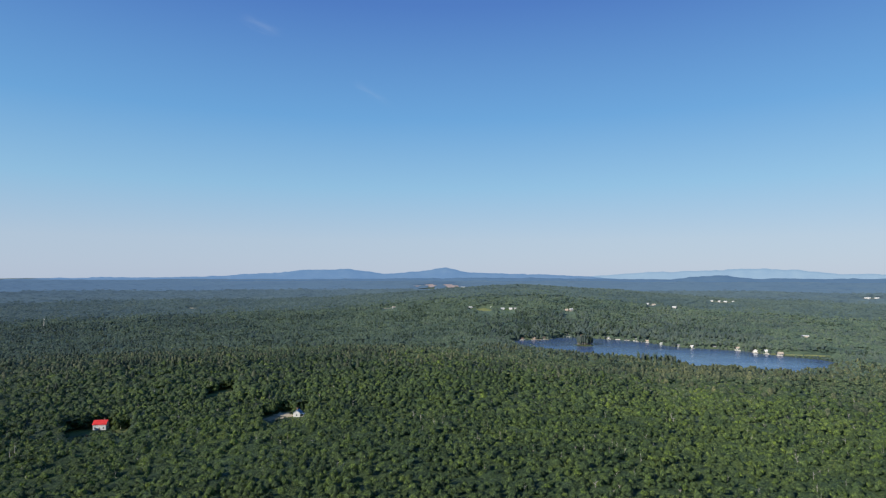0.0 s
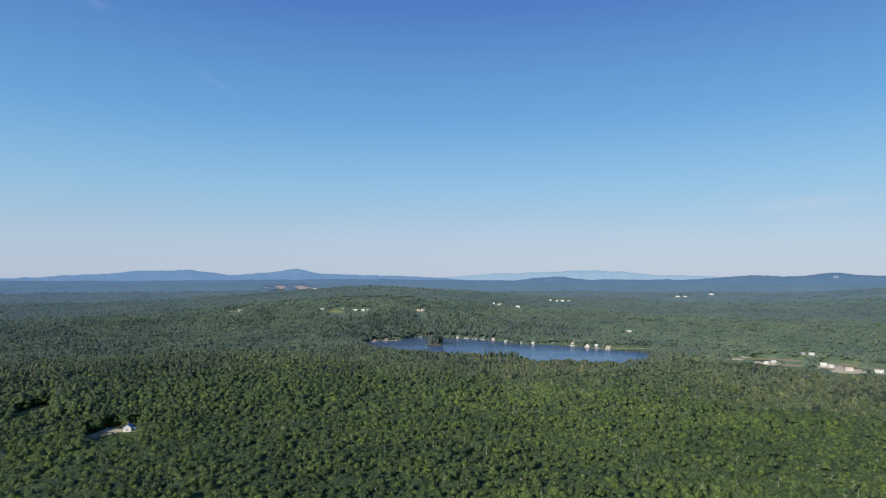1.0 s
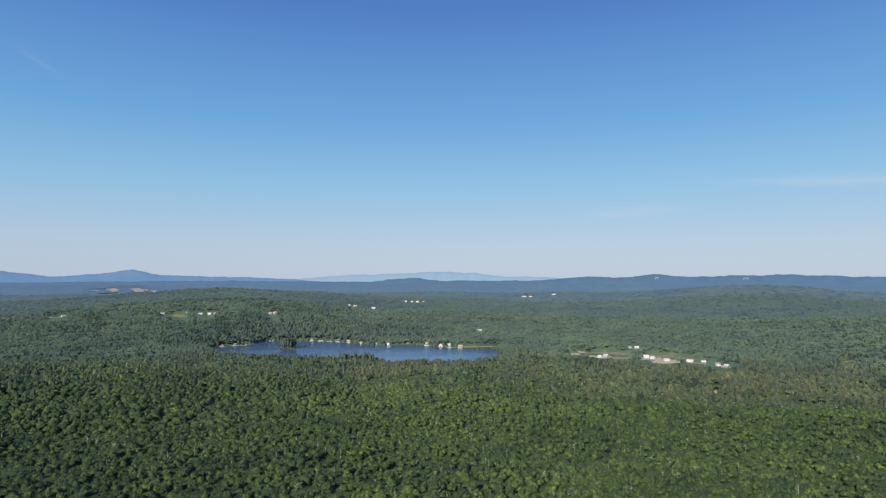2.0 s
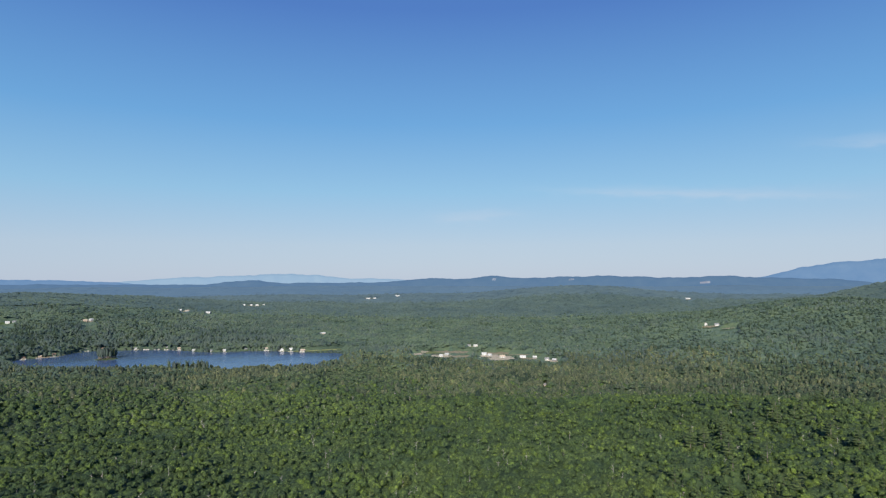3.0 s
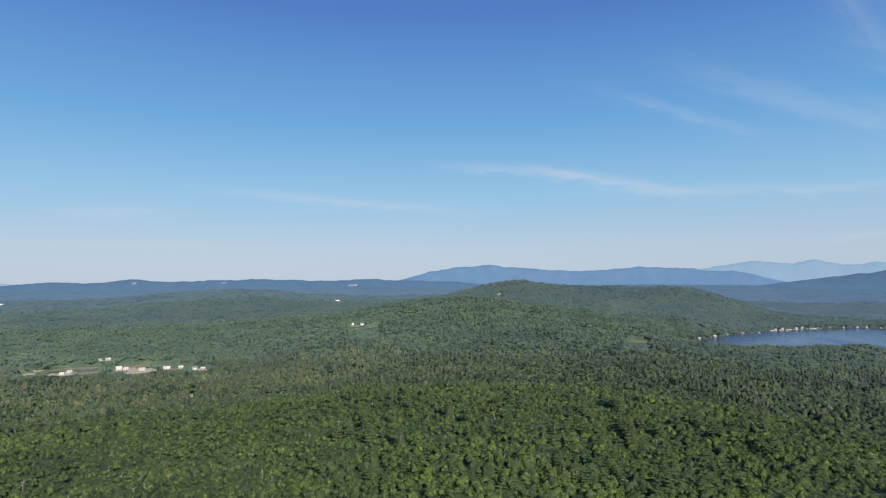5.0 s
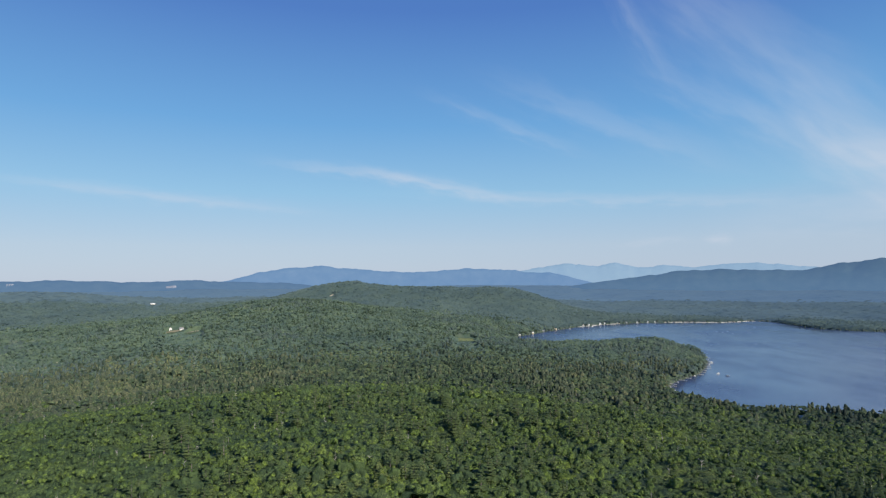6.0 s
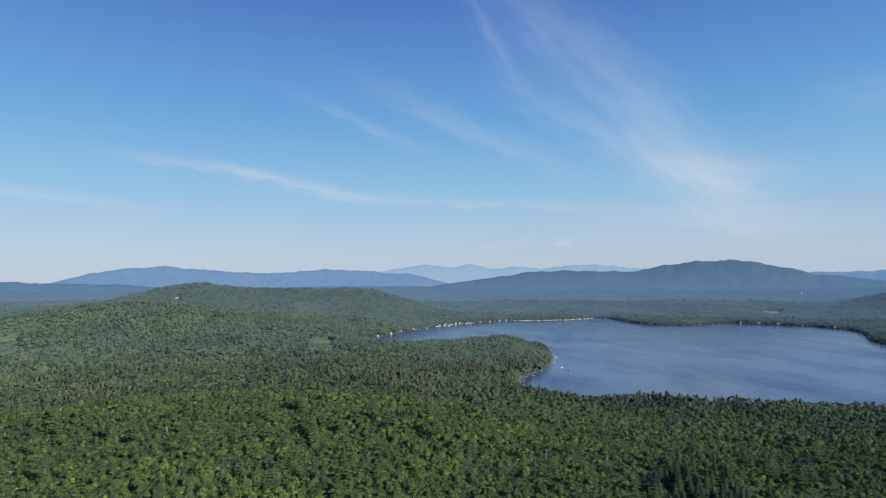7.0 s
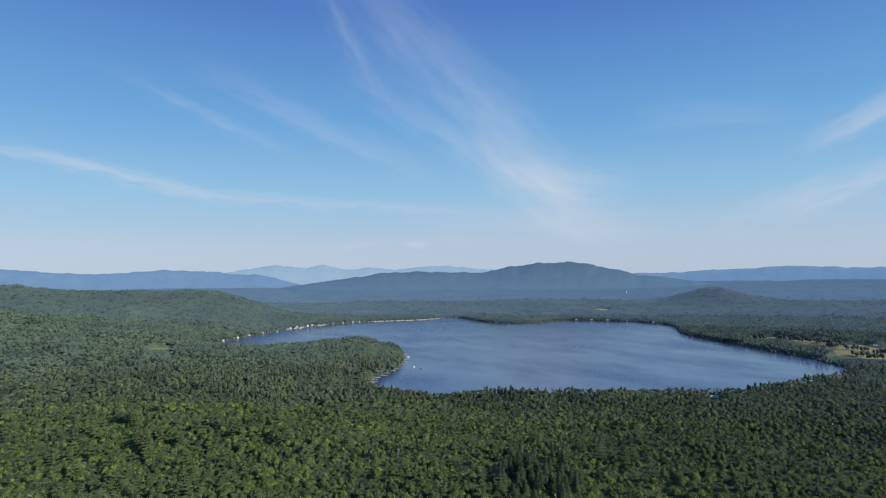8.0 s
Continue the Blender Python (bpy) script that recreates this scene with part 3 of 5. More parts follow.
def plant(shapes, x, y, z, radius, height, tint, rng, broad, flat=1.0, fleck=0.0):
    """All trees of one kind as arrays: shapes turned, sized and set on the ground."""
    vs, ts, tn, o = [], [], [], 0
    pick = rng.integers(0, len(shapes), len(x))
    for k, (sv, st) in enumerate(shapes):
        w = pick == k
        n = int(w.sum())
        if not n:
            continue
        a = rng.uniform(0, 6.283, n)
        c, s = np.cos(a)[:, None], np.sin(a)[:, None]
        px = (sv[:, 0] * c - sv[:, 1] * s) * radius[w][:, None] + x[w][:, None]
        py = (sv[:, 0] * s + sv[:, 1] * c) * radius[w][:, None] + y[w][:, None]
        if broad:
            pz = (height - radius * flat)[w][:, None] + sv[:, 2] * radius[w][:, None] * flat + z[w][:, None]
        else:
            pz = sv[:, 2] * height[w][:, None] + z[w][:, None]
        vs.append(np.stack([px, py, pz], -1).reshape(-1, 3))
        ts.append((st[None] + (np.arange(n) * len(sv))[:, None, None] + o).reshape(-1, 3))
        tn.append((tint[w][:, None] + rng.normal(0, fleck, (n, len(sv)))).ravel())
        o += n * len(sv)
    return np.concatenate(vs), np.concatenate(ts), np.concatenate(tn)


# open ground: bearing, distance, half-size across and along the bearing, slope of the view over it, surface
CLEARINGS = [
    # lawn at -30.6 and dirt at -15.7 are openings added to let sun in
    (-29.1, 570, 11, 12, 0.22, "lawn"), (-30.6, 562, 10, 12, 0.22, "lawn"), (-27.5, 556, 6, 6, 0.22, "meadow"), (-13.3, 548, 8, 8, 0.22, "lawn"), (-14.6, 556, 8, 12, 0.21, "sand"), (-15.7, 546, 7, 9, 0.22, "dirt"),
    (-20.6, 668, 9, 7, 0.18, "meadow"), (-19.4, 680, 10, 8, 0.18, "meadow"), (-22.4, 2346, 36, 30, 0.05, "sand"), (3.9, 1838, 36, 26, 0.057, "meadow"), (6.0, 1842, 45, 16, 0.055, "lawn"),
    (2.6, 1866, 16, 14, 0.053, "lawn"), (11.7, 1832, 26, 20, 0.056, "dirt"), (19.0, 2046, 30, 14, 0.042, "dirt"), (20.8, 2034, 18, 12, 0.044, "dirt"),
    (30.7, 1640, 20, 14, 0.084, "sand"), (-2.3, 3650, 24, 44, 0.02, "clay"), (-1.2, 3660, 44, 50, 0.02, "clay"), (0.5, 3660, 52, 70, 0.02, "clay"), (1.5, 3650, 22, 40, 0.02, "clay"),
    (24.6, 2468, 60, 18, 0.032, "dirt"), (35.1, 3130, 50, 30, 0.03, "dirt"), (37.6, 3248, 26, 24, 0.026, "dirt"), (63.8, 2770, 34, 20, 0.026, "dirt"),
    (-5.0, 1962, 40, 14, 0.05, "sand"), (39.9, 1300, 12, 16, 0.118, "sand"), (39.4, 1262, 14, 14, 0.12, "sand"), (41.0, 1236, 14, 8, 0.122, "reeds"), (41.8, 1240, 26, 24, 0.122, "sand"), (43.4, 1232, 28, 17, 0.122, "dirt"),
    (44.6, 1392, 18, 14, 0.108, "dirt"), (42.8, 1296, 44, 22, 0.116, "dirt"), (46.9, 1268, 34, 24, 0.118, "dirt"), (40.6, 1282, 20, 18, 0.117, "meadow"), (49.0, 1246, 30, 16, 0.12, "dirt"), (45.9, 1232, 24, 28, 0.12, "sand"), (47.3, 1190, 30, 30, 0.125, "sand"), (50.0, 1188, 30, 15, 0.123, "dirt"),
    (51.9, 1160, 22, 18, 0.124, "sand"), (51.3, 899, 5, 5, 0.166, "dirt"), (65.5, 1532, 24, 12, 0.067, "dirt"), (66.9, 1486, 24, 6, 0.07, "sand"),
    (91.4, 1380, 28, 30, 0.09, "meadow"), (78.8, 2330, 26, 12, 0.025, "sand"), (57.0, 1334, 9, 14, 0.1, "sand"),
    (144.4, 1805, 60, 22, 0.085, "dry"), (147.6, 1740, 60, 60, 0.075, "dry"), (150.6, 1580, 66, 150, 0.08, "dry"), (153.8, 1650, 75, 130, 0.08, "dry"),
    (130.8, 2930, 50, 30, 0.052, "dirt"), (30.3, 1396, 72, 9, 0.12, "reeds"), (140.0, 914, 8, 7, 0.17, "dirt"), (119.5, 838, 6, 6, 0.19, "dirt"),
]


def shore_at(outline, bearing, far=True):
    """How far off a shore lies along a bearing."""
    sx, cx = math.sin(radians(bearing)), math.cos(radians(bearing))
    hits = []
    for (x0, y0), (x1, y1) in zip(outline, np.roll(outline, -1, 0)):
        s0, s1 = x0 * cx - y0 * sx, x1 * cx - y1 * sx
        if s0 * s1 <= 0 and s0 != s1:
            u = s0 / (s0 - s1)
            hits.append((x0 + u * (x1 - x0)) * sx + (y0 + u * (y1 - y0)) * cx)
    return max(hits) if far else min(hits)


# cottages on the water: bearing, width, depth, eaves, turn, wall, roof
POND_COTTAGES = [(7.4, 10, 8, 4, 20, "tan", "brown"), (8.5, 12, 8, 4, -15, "brown", "tan"), (9.4, 10, 8, 4, 10, "tan", "brown"), (11.6, 11, 8, 4, 0, "brown", "tan"),
                 (12.8, 13, 9, 4, 12, "tan", "brown"), (13.6, 11, 8, 4, -20, "tan", "grey"), (15.2, 14, 8, 4, 0, "white", "grey"), (16.0, 12, 9, 4, 25, "white", "tan"),
                 (16.8, 13, 9, 5, -10, "tan", "tan"), (17.6, 12, 9, 5, 15, "brown", "grey"), (18.5, 12, 8, 4, 0, "grey", "tan"), (19.7, 9, 7, 4, 30, "white", "white"),
                 (21.1, 10, 7, 4, 10, "white", "grey"), (22.2, 14, 9, 5, -25, "white", "white"), (24.0, 9, 7, 4, 0, "grey", "grey"), (25.8, 16, 11, 5, 20, "white", "tan"),
                 (27.1, 10, 11, 6, 90, "white", "grey"), (27.9, 16, 11, 5, -20, "white", "white"), (28.9, 17, 11, 5, 15, "white", "tan")]
LAKE_COTTAGES = [(96.4, 9, 7, 4, 0, "white", "white"), (97.6, 12, 8, 4, 20, "tan", "white"), (98.6, 10, 8, 4, 0, "white", "grey"), (99.7, 9, 8, 4, -30, "tan", "tan"),
                 (102.2, 13, 9, 6, 85, "white", "tan"), (102.7, 11, 9, 6, 80, "white", "white"), (103.7, 13, 10, 7, 92, "white", "white"), (104.1, 13, 9, 7, 88, "white", "white"),
                 (105.2, 10, 8, 5, 70, "white", "grey"), (106.0, 10, 8, 4, 0, "grey", "grey"), (106.9, 9, 8, 5, 90, "white", "white"), (107.8, 11, 8, 6, 85, "white", "tan"),
                 (108.4, 10, 8, 5, 95, "white", "white"), (128.5, 11, 8, 4, 0, "white", "white"), (129.9, 12, 8, 4, 10, "white", "white"), (131.3, 12, 8, 4, -10, "tan", "white"),
                 (133.0, 11, 8, 4, 0, "white", "white"), (135.2, 20, 8, 4, 10, "white", "white")]
COTTAGES = [(b, shore_at(ring, b) + 5 + (14 if ring is POND else 3) * (b * 7.31 % 1.0), rest[0] * (0.62 + 0.3 * (b * 3.7 % 1.0)) * (0.82 if ring is POND else 0.88), rest[1] * 0.8, rest[2] * (0.7 if ring is POND else 0.8), *rest[3:]) for ring, rows in ((POND, POND_COTTAGES), (LAKE, LAKE_COTTAGES)) for b, *rest in rows]
CLEARINGS += [(row[0], row[1] - 4, row[2] * 0.5, 9, 0.3, "dirt" if row[2] > 11 else "lawn") for row in COTTAGES]


def sight_cap(x, y):
    """How high trees may stand: none on open ground, kept below the camera's line of sight in front of it, full
    elsewhere.
    """
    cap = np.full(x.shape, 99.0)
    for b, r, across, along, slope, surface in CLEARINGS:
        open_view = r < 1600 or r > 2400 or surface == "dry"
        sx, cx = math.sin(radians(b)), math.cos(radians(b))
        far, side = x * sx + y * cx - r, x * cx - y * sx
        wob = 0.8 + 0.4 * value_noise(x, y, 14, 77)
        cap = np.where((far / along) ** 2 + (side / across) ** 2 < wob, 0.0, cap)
        # heights in front are fitted to the camera's view of the clearing
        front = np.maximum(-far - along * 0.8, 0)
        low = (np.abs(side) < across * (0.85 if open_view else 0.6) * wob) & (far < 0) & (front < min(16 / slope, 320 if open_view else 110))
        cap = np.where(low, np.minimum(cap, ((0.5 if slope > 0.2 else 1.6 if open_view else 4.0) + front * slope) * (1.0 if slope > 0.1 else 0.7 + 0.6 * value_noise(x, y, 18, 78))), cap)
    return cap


def scatter(step, r0, r1, b0, b1, rng):
    g = np.arange(-r1, r1, step)
    x, y = np.meshgrid(g, g)
    x, y = x.ravel(), y.ravel()
    x, y = x + rng.uniform(-0.55, 0.55, x.shape) * step, y + rng.uniform(-0.55, 0.55, y.shape) * step
    r, b = np.hypot(x, y), np.degrees(np.arctan2(x, y))
    keep = (r >= r0) & (r < r1) & (b > b0) & (b < b1)
    x, y = x[keep], y[keep]
    keep = np.ones(x.shape, bool)
    for outline in (POND, LAKE):
        keep &= shore_distance(x, y, outline) > 0.5
    return x[keep], y[keep]


def pine_share(x, y):
    near_water = np.maximum(1 - np.maximum(shore_distance(x, y, POND), 0) / 160, 0.25 - np.maximum(shore_distance(x, y, LAKE), 0) / 400)
    r = np.hypot(x, y)
    patches = ease(0.52, 0.75, value_noise(x, y, 130, 8) * 0.6 + value_noise(x, y, 45, 9) * 0.4)
    b = np.degrees(np.arctan2(x, y))
    valley = ease(34, 44, b) * (1 - ease(62, 74, b)) * ease(600, 720, r) * (1 - ease(1150, 1300, r))
    brow = 0.13 * ease(64, 76, b) * (1 - ease(116, 128, b)) * (1 - ease(480, 600, r))
    return np.clip(0.03 + brow + 0.03 * ease(600, 800, r) + 0.35 * valley + 0.34 * np.clip(near_water, 0, 1) + 0.45 * patches * (0.4 + 0.6 * ease(-2, 12, b)) * (0.25 + 0.75 * ease(500, 900, r)), 0, 0.95) * (1 - 0.5 * ease(1600, 2400, r)) * (1 - 0.85 * ease(134, 142, b) * (1 - ease(950, 1050, r)))


def hemlock_share(x, y):
    """Where dark hemlock stands among the other trees: in small groves, and thickly, to darken it, on the slope that
    runs down to the wide lake.
    """
    r, b = np.hypot(x, y), np.degrees(np.arctan2(x, y))
    slope = ease(80, 88, b) * (1 - ease(96, 103, b)) * ease(560, 760, r) * (1 - ease(1400, 1700, r))
    hx, hy = spot(74, 1650)
    hill = np.exp(-((x - hx) ** 2 + (y - hy) ** 2) / 520 ** 2)
    grove = ease(0.60, 0.80, value_noise(x, y, 75, 33) * 0.6 + value_noise(x, y, 30, 34) * 0.4)
    pond_woods = (1 - ease(16, 30, b)) * ease(1000, 1200, r) * (1 - ease(1750, 2000, r))
    return np.clip((0.08 * slope + 0.26 * hill + 0.30 * grove + 0.15 * pond_woods) * ease(430, 620, r) * (1 - ease(2000, 2500, r)), 0, 0.7)


SPRUCES = (124.6, 338)  # the middle of a dark stand that shuts out other trees


def canopy_lift(x, y):
    return 1 + 0.34 * (value_noise(x, y, 48, 15) - 0.5) + 0.22 * (value_noise(x, y, 22, 16) - 0.5)


def understory(name, step, r0, r1, b0, b1, height, material, label, seed):
    """Young trees and shrubs that close the gaps below the crowns: a lumpy sheet of leaves."""
    rng = np.random.default_rng(seed)
    rs, bs = np.arange(r0, r1 + step, step), np.linspace(b0, b1, int(radians(b1 - b0) * (r0 + r1) / 2 / step))
    x, y, tris = polar_sheet(rs, bs)
    x, y = x.ravel(), y.ravel()
    x, y = x + rng.uniform(-0.35, 0.35, x.shape) * step, y + rng.uniform(-0.35, 0.35, y.shape) * step
    cap = sight_cap(x, y)
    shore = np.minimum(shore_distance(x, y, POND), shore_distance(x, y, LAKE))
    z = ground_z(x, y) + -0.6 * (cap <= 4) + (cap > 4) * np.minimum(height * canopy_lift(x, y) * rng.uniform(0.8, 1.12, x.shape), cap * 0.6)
    z = np.where(shore < 16, np.minimum(z, ground_z(x, y) + 0.6 * (shore - 4)), z)
    bare = (cap <= 4)[tris]
    bare = bare.any(1) if r1 < 1150 else bare.all(1)
    tris = tris[~bare & ~(shore < 3)[tris].all(1)]
    tint = np.clip(rng.normal(0.4, 0.25, x.shape), 0, 1)
    ob = new("understory_" + name, mesh_of("understory_" + name, np.stack([x, y, z], -1), tris, material, tint, smooth=True))
    tagged(ob, label, "undergrowth", kind="stuff")


def forest(name, step, r0, r1, b0, b1, broad, pine, size, leaf, needle, label, seed, soft=(0, 0), tall=1.0, flat=1.0):
    """One belt of woods; soft says over how many metres it mingles with the belts before and behind it."""
    rng = np.random.default_rng(seed)
    x, y = scatter(step, max(r0 - soft[0], 20), r1 + soft[1], b0, b1, rng)
    r, stray = np.hypot(x, y), rng.uniform(-1, 1, x.shape)
    cap = sight_cap(x, y)
    sx, sy = spot(*SPRUCES)
    crowded = np.exp(-((x - sx) ** 2 + (y - sy) ** 2) / 22 ** 2) * 0.9 > rng.uniform(size=x.shape)
    keep = (r + stray * soft[0] >= r0) & (r + stray * soft[1] < r1) & (cap > 0) & ~crowded
    x, y, cap = x[keep], y[keep], cap[keep]
    z = ground_z(x, y) - 0.3
    lift = canopy_lift(x, y)
    is_dark = rng.uniform(size=x.shape) < hemlock_share(x, y)
    is_pine = (rng.uniform(size=x.shape) < pine_share(x, y)) & ~is_dark
    for kind, which, shapes, material in (("broadleaf", ~is_pine & ~is_dark, broad, leaf), ("pine", is_pine, pine, needle), ("hemlock", is_dark, pine, HEMLOCK)):
        n = int(which.sum())
        if not n:
            continue
        tint = np.clip(rng.normal(0.45, 0.28 if r1 < 800 else 0.36, n), 0, 1)
        # crowns near the eye and past bearing 60 get a lighter tint
        lighter = ease(60, 74, np.degrees(np.arctan2(x, y))) * (1 - ease(380, 520, np.hypot(x, y)))
        tint = np.clip(tint + 0.30 * lighter[which], 0, 1)
        if kind != "broadleaf":
            radius, height = rng.uniform(2.2, 3.6, n) * size * (1.0 if r1 < 1200 else 1.2), rng.uniform(12.5, 18.5 if r1 < 1200 else 16.5, n) * lift[which] * (0.68 + 0.32 * min(flat, 1.0))
            behind = np.clip(1 - shore_distance(x[which], y[which], POND) / 220, 0, 1) * (np.hypot(x[which], y[which]) > 1500)
            height, radius = height * (1 + 0.3 * behind), radius * (1 + 0.12 * behind)
        else:
            spread = rng.beta(1.5, 2.9, n)
            radius, height = (1.9 + 4.6 * spread) * size, (0.95 + 0.14 * spread) * (rng.uniform(11.4, 15.2, n) if r1 < 800 else rng.uniform(10.2, 15.8, n)) * lift[which]
        stand = ease(0.25, 0.75, value_noise(x[which], y[which], 105, 92) * 0.7 + value_noise(x[which], y[which], 40, 93) * 0.3)
        radius = radius * (0.74 + 0.52 * value_noise(x[which], y[which], 26, 91)) * (0.78 + 0.44 * stand)
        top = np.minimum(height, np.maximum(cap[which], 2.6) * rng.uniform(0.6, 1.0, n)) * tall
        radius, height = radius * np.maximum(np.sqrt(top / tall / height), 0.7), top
        v, t, tn = plant(shapes, x[which], y[which], z[which], radius, height, tint, rng, kind == "broadleaf", flat, 0.34 if r1 < 800 else 0.16)
        ob = new(kind + "_" + name, mesh_of(kind + "_" + name, v, t, material, tn, smooth=True))
        tagged(ob, kind + " " + label, "forest", kind="stuff")


forest("forest", 4.6, 287, 338, -42, 158, NEAR_BROAD, NEAR_PINE, 0.95, LEAF, NEEDLE, "trees in dense summer leaf over the near hill", 101, (0, 14), 1.0, 1.2)
forest("crest", 4.7, 338, 560, -42, 158, MID_BROAD, BROW_PINE, 0.90, LEAF, NEEDLE, "trees in full leaf along the hill's brow", 110, (14, 60), 1.0, 1.3)
forest("brow_forest", 4.7, 560, 760, -42, 158, BROW_BROAD, BROW_PINE, 0.86, LEAF, NEEDLE, "trees in full leaf below the hill's brow", 118, (60, 150), 1.0, 1.25)
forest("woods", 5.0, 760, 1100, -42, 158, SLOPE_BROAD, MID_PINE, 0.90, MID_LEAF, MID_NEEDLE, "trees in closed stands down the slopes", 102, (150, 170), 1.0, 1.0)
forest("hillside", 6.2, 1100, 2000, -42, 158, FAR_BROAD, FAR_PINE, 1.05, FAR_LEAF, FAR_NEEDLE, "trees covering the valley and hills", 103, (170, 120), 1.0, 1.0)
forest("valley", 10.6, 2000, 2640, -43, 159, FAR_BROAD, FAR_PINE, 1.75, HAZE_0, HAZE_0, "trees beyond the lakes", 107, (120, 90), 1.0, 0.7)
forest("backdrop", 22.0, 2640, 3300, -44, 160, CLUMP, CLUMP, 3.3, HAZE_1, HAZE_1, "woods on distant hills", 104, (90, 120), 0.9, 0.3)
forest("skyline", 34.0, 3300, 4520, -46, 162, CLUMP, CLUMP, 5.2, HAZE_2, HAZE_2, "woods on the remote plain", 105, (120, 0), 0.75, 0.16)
understory("forest", 4.4, 285, 520, -42, 158, 10.3, LEAF, "leafy undergrowth between the near crowns", 111)
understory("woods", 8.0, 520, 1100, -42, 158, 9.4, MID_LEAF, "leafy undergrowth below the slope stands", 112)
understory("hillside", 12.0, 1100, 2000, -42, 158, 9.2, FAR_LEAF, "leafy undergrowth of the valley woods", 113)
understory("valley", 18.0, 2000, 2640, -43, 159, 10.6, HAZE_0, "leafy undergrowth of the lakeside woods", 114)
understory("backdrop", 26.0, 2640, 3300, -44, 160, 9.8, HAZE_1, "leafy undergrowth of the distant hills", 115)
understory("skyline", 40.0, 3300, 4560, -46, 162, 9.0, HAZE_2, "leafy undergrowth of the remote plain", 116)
# pale birch stems and bare snags standing among the crowns, in loose groups
snag_rng = np.random.default_rng(131)
SNAGS = []
for _ in range(8):
    limbs = [stick(1.0, 1.0, 4)]
    for _ in range(3):
        a, h0, reach = snag_rng.uniform(0, 6.28), snag_rng.uniform(0.6, 0.85), snag_rng.uniform(3, 7)
        limbs.append(([np.array((0, 0, h0 - 0.012)), np.array((0, 0, h0 + 0.012)), np.array((reach * math.cos(a), reach * math.sin(a), h0 + snag_rng.uniform(0.04, 0.11)))], [(0, 1, 2)]))
    SNAGS.append(joined(*limbs))
x, y = scatter(8.0, 290, 980, -42, 158, snag_rng)
groups = ease(0.50, 0.78, value_noise(x, y, 90, 51) * 0.6 + value_noise(x, y, 30, 52) * 0.4)
keep = (snag_rng.uniform(size=x.shape) < 0.03 + 0.24 * groups) & (sight_cap(x, y) > 30)
x, y = x[keep], y[keep]
n = len(x)
v, t, tn = plant(SNAGS, x, y, ground_z(x, y) - 0.3, snag_rng.uniform(0.16, 0.34, n), snag_rng.uniform(12.5, 17.5, n) * canopy_lift(x, y), np.full(n, 0.5), snag_rng, False)
tagged(new("pale_stems", mesh_of("pale_stems", v, t, PALE_BARK, tn)), "pale birch stems and bare snags among the leafy crowns", "tree stems", kind="stuff")
# low trees and bushes leaning out along the water's edge
hem_rng = np.random.default_rng(119)
HEM = [joined(core(hem_rng, 5, [(0.62, 0.62), (1.0, -0.1), (0.9, -0.9)], 0.34)) for _ in range(24)]
hem = []
for outline in (POND, LAKE):
    for (x0, y0), (x1, y1) in zip(outline, np.roll(outline, -1, 0)):
        length = math.hypot(x1 - x0, y1 - y0)
        n = max(1, int(length / 1.5))
        u, d = hem_rng.uniform(0, 1, n), hem_rng.uniform(0.5, 13, n) * hem_rng.choice((-1, 1), n)
        hem.append(np.stack([x0 + (x1 - x0) * u - (y1 - y0) / length * d, y0 + (y1 - y0) * u + (x1 - x0) / length * d]))
hem = np.concatenate(hem, 1)
inland = np.minimum(shore_distance(hem[0], hem[1], POND), shore_distance(hem[0], hem[1], LAKE))
hem = hem[:, (inland > 0.5) & (sight_cap(hem[0], hem[1]) > 3)]
for material, part_of in ((FAR_NEEDLE, 0), (FAR_LEAF, 1)):
    x, y = hem[:, part_of::2]
    n = len(x)
    h = hem_rng.uniform(5, 13, n)
    v, t, tn = plant(HEM, x, y, ground_z(x, y) - 0.4, h * hem_rng.uniform(0.28, 0.42, n), h * 0.55, np.clip(hem_rng.normal(0.3, 0.3, n), 0, 1), hem_rng, True, 1.5, 0.1)
    tagged(new("shore_bushes", mesh_of("shore_bushes", v, t, material, tn, smooth=True)), "dark low trees and bushes along the water's edge", "shore growth", kind="stuff")
# shrubs and young trees along the rims of the nearer clearings
rim_rng = np.random.default_rng(117)
for r0, r1, material, shapes in ((0, 1100, LEAF, MID_BROAD), (1100, 1450, FAR_LEAF, SLOPE_BROAD)):
    rim = []
    for b, r, across, along, _, _ in CLEARINGS:
        if r0 <= r < r1:
            a = rim_rng.uniform(0, 2 * math.pi, int((8 if r < 1100 else 4) * (across + along)))
            d = rim_rng.uniform(0.0, 10.0, a.shape)
            far, side = r + (along * 1.05 + d) * np.sin(a), (across * 1.05 + d) * np.cos(a)
            sx, cx = math.sin(radians(b)), math.cos(radians(b))
            rim.append(np.stack([far * sx + side * cx, far * cx - side * sx]))
    rim = np.concatenate(rim, 1)
    rim = rim[:, (sight_cap(rim[0], rim[1]) > 8) & (np.minimum(shore_distance(rim[0], rim[1], POND), shore_distance(rim[0], rim[1], LAKE)) > 4)]
    n = rim.shape[1]
    v, t, tn = plant(shapes, rim[0], rim[1], ground_z(rim[0], rim[1]), rim_rng.uniform(1.8, 3.2, n), rim_rng.uniform(4.0, 11.0, n), np.clip(rim_rng.normal(0.45, 0.25, n), 0, 1), rim_rng, True)
    tagged(new("shrubs", mesh_of("shrubs", v, t, material, tn, smooth=True)), "leafy shrubs and young trees rimming the clearings", "shrubs", kind="stuff")
forest("upland", 12.0, 20, 287, -180, 180, FAR_BROAD, FAR_PINE, 1.7, LEAF, NEEDLE, "trees on the hilltop", 106)
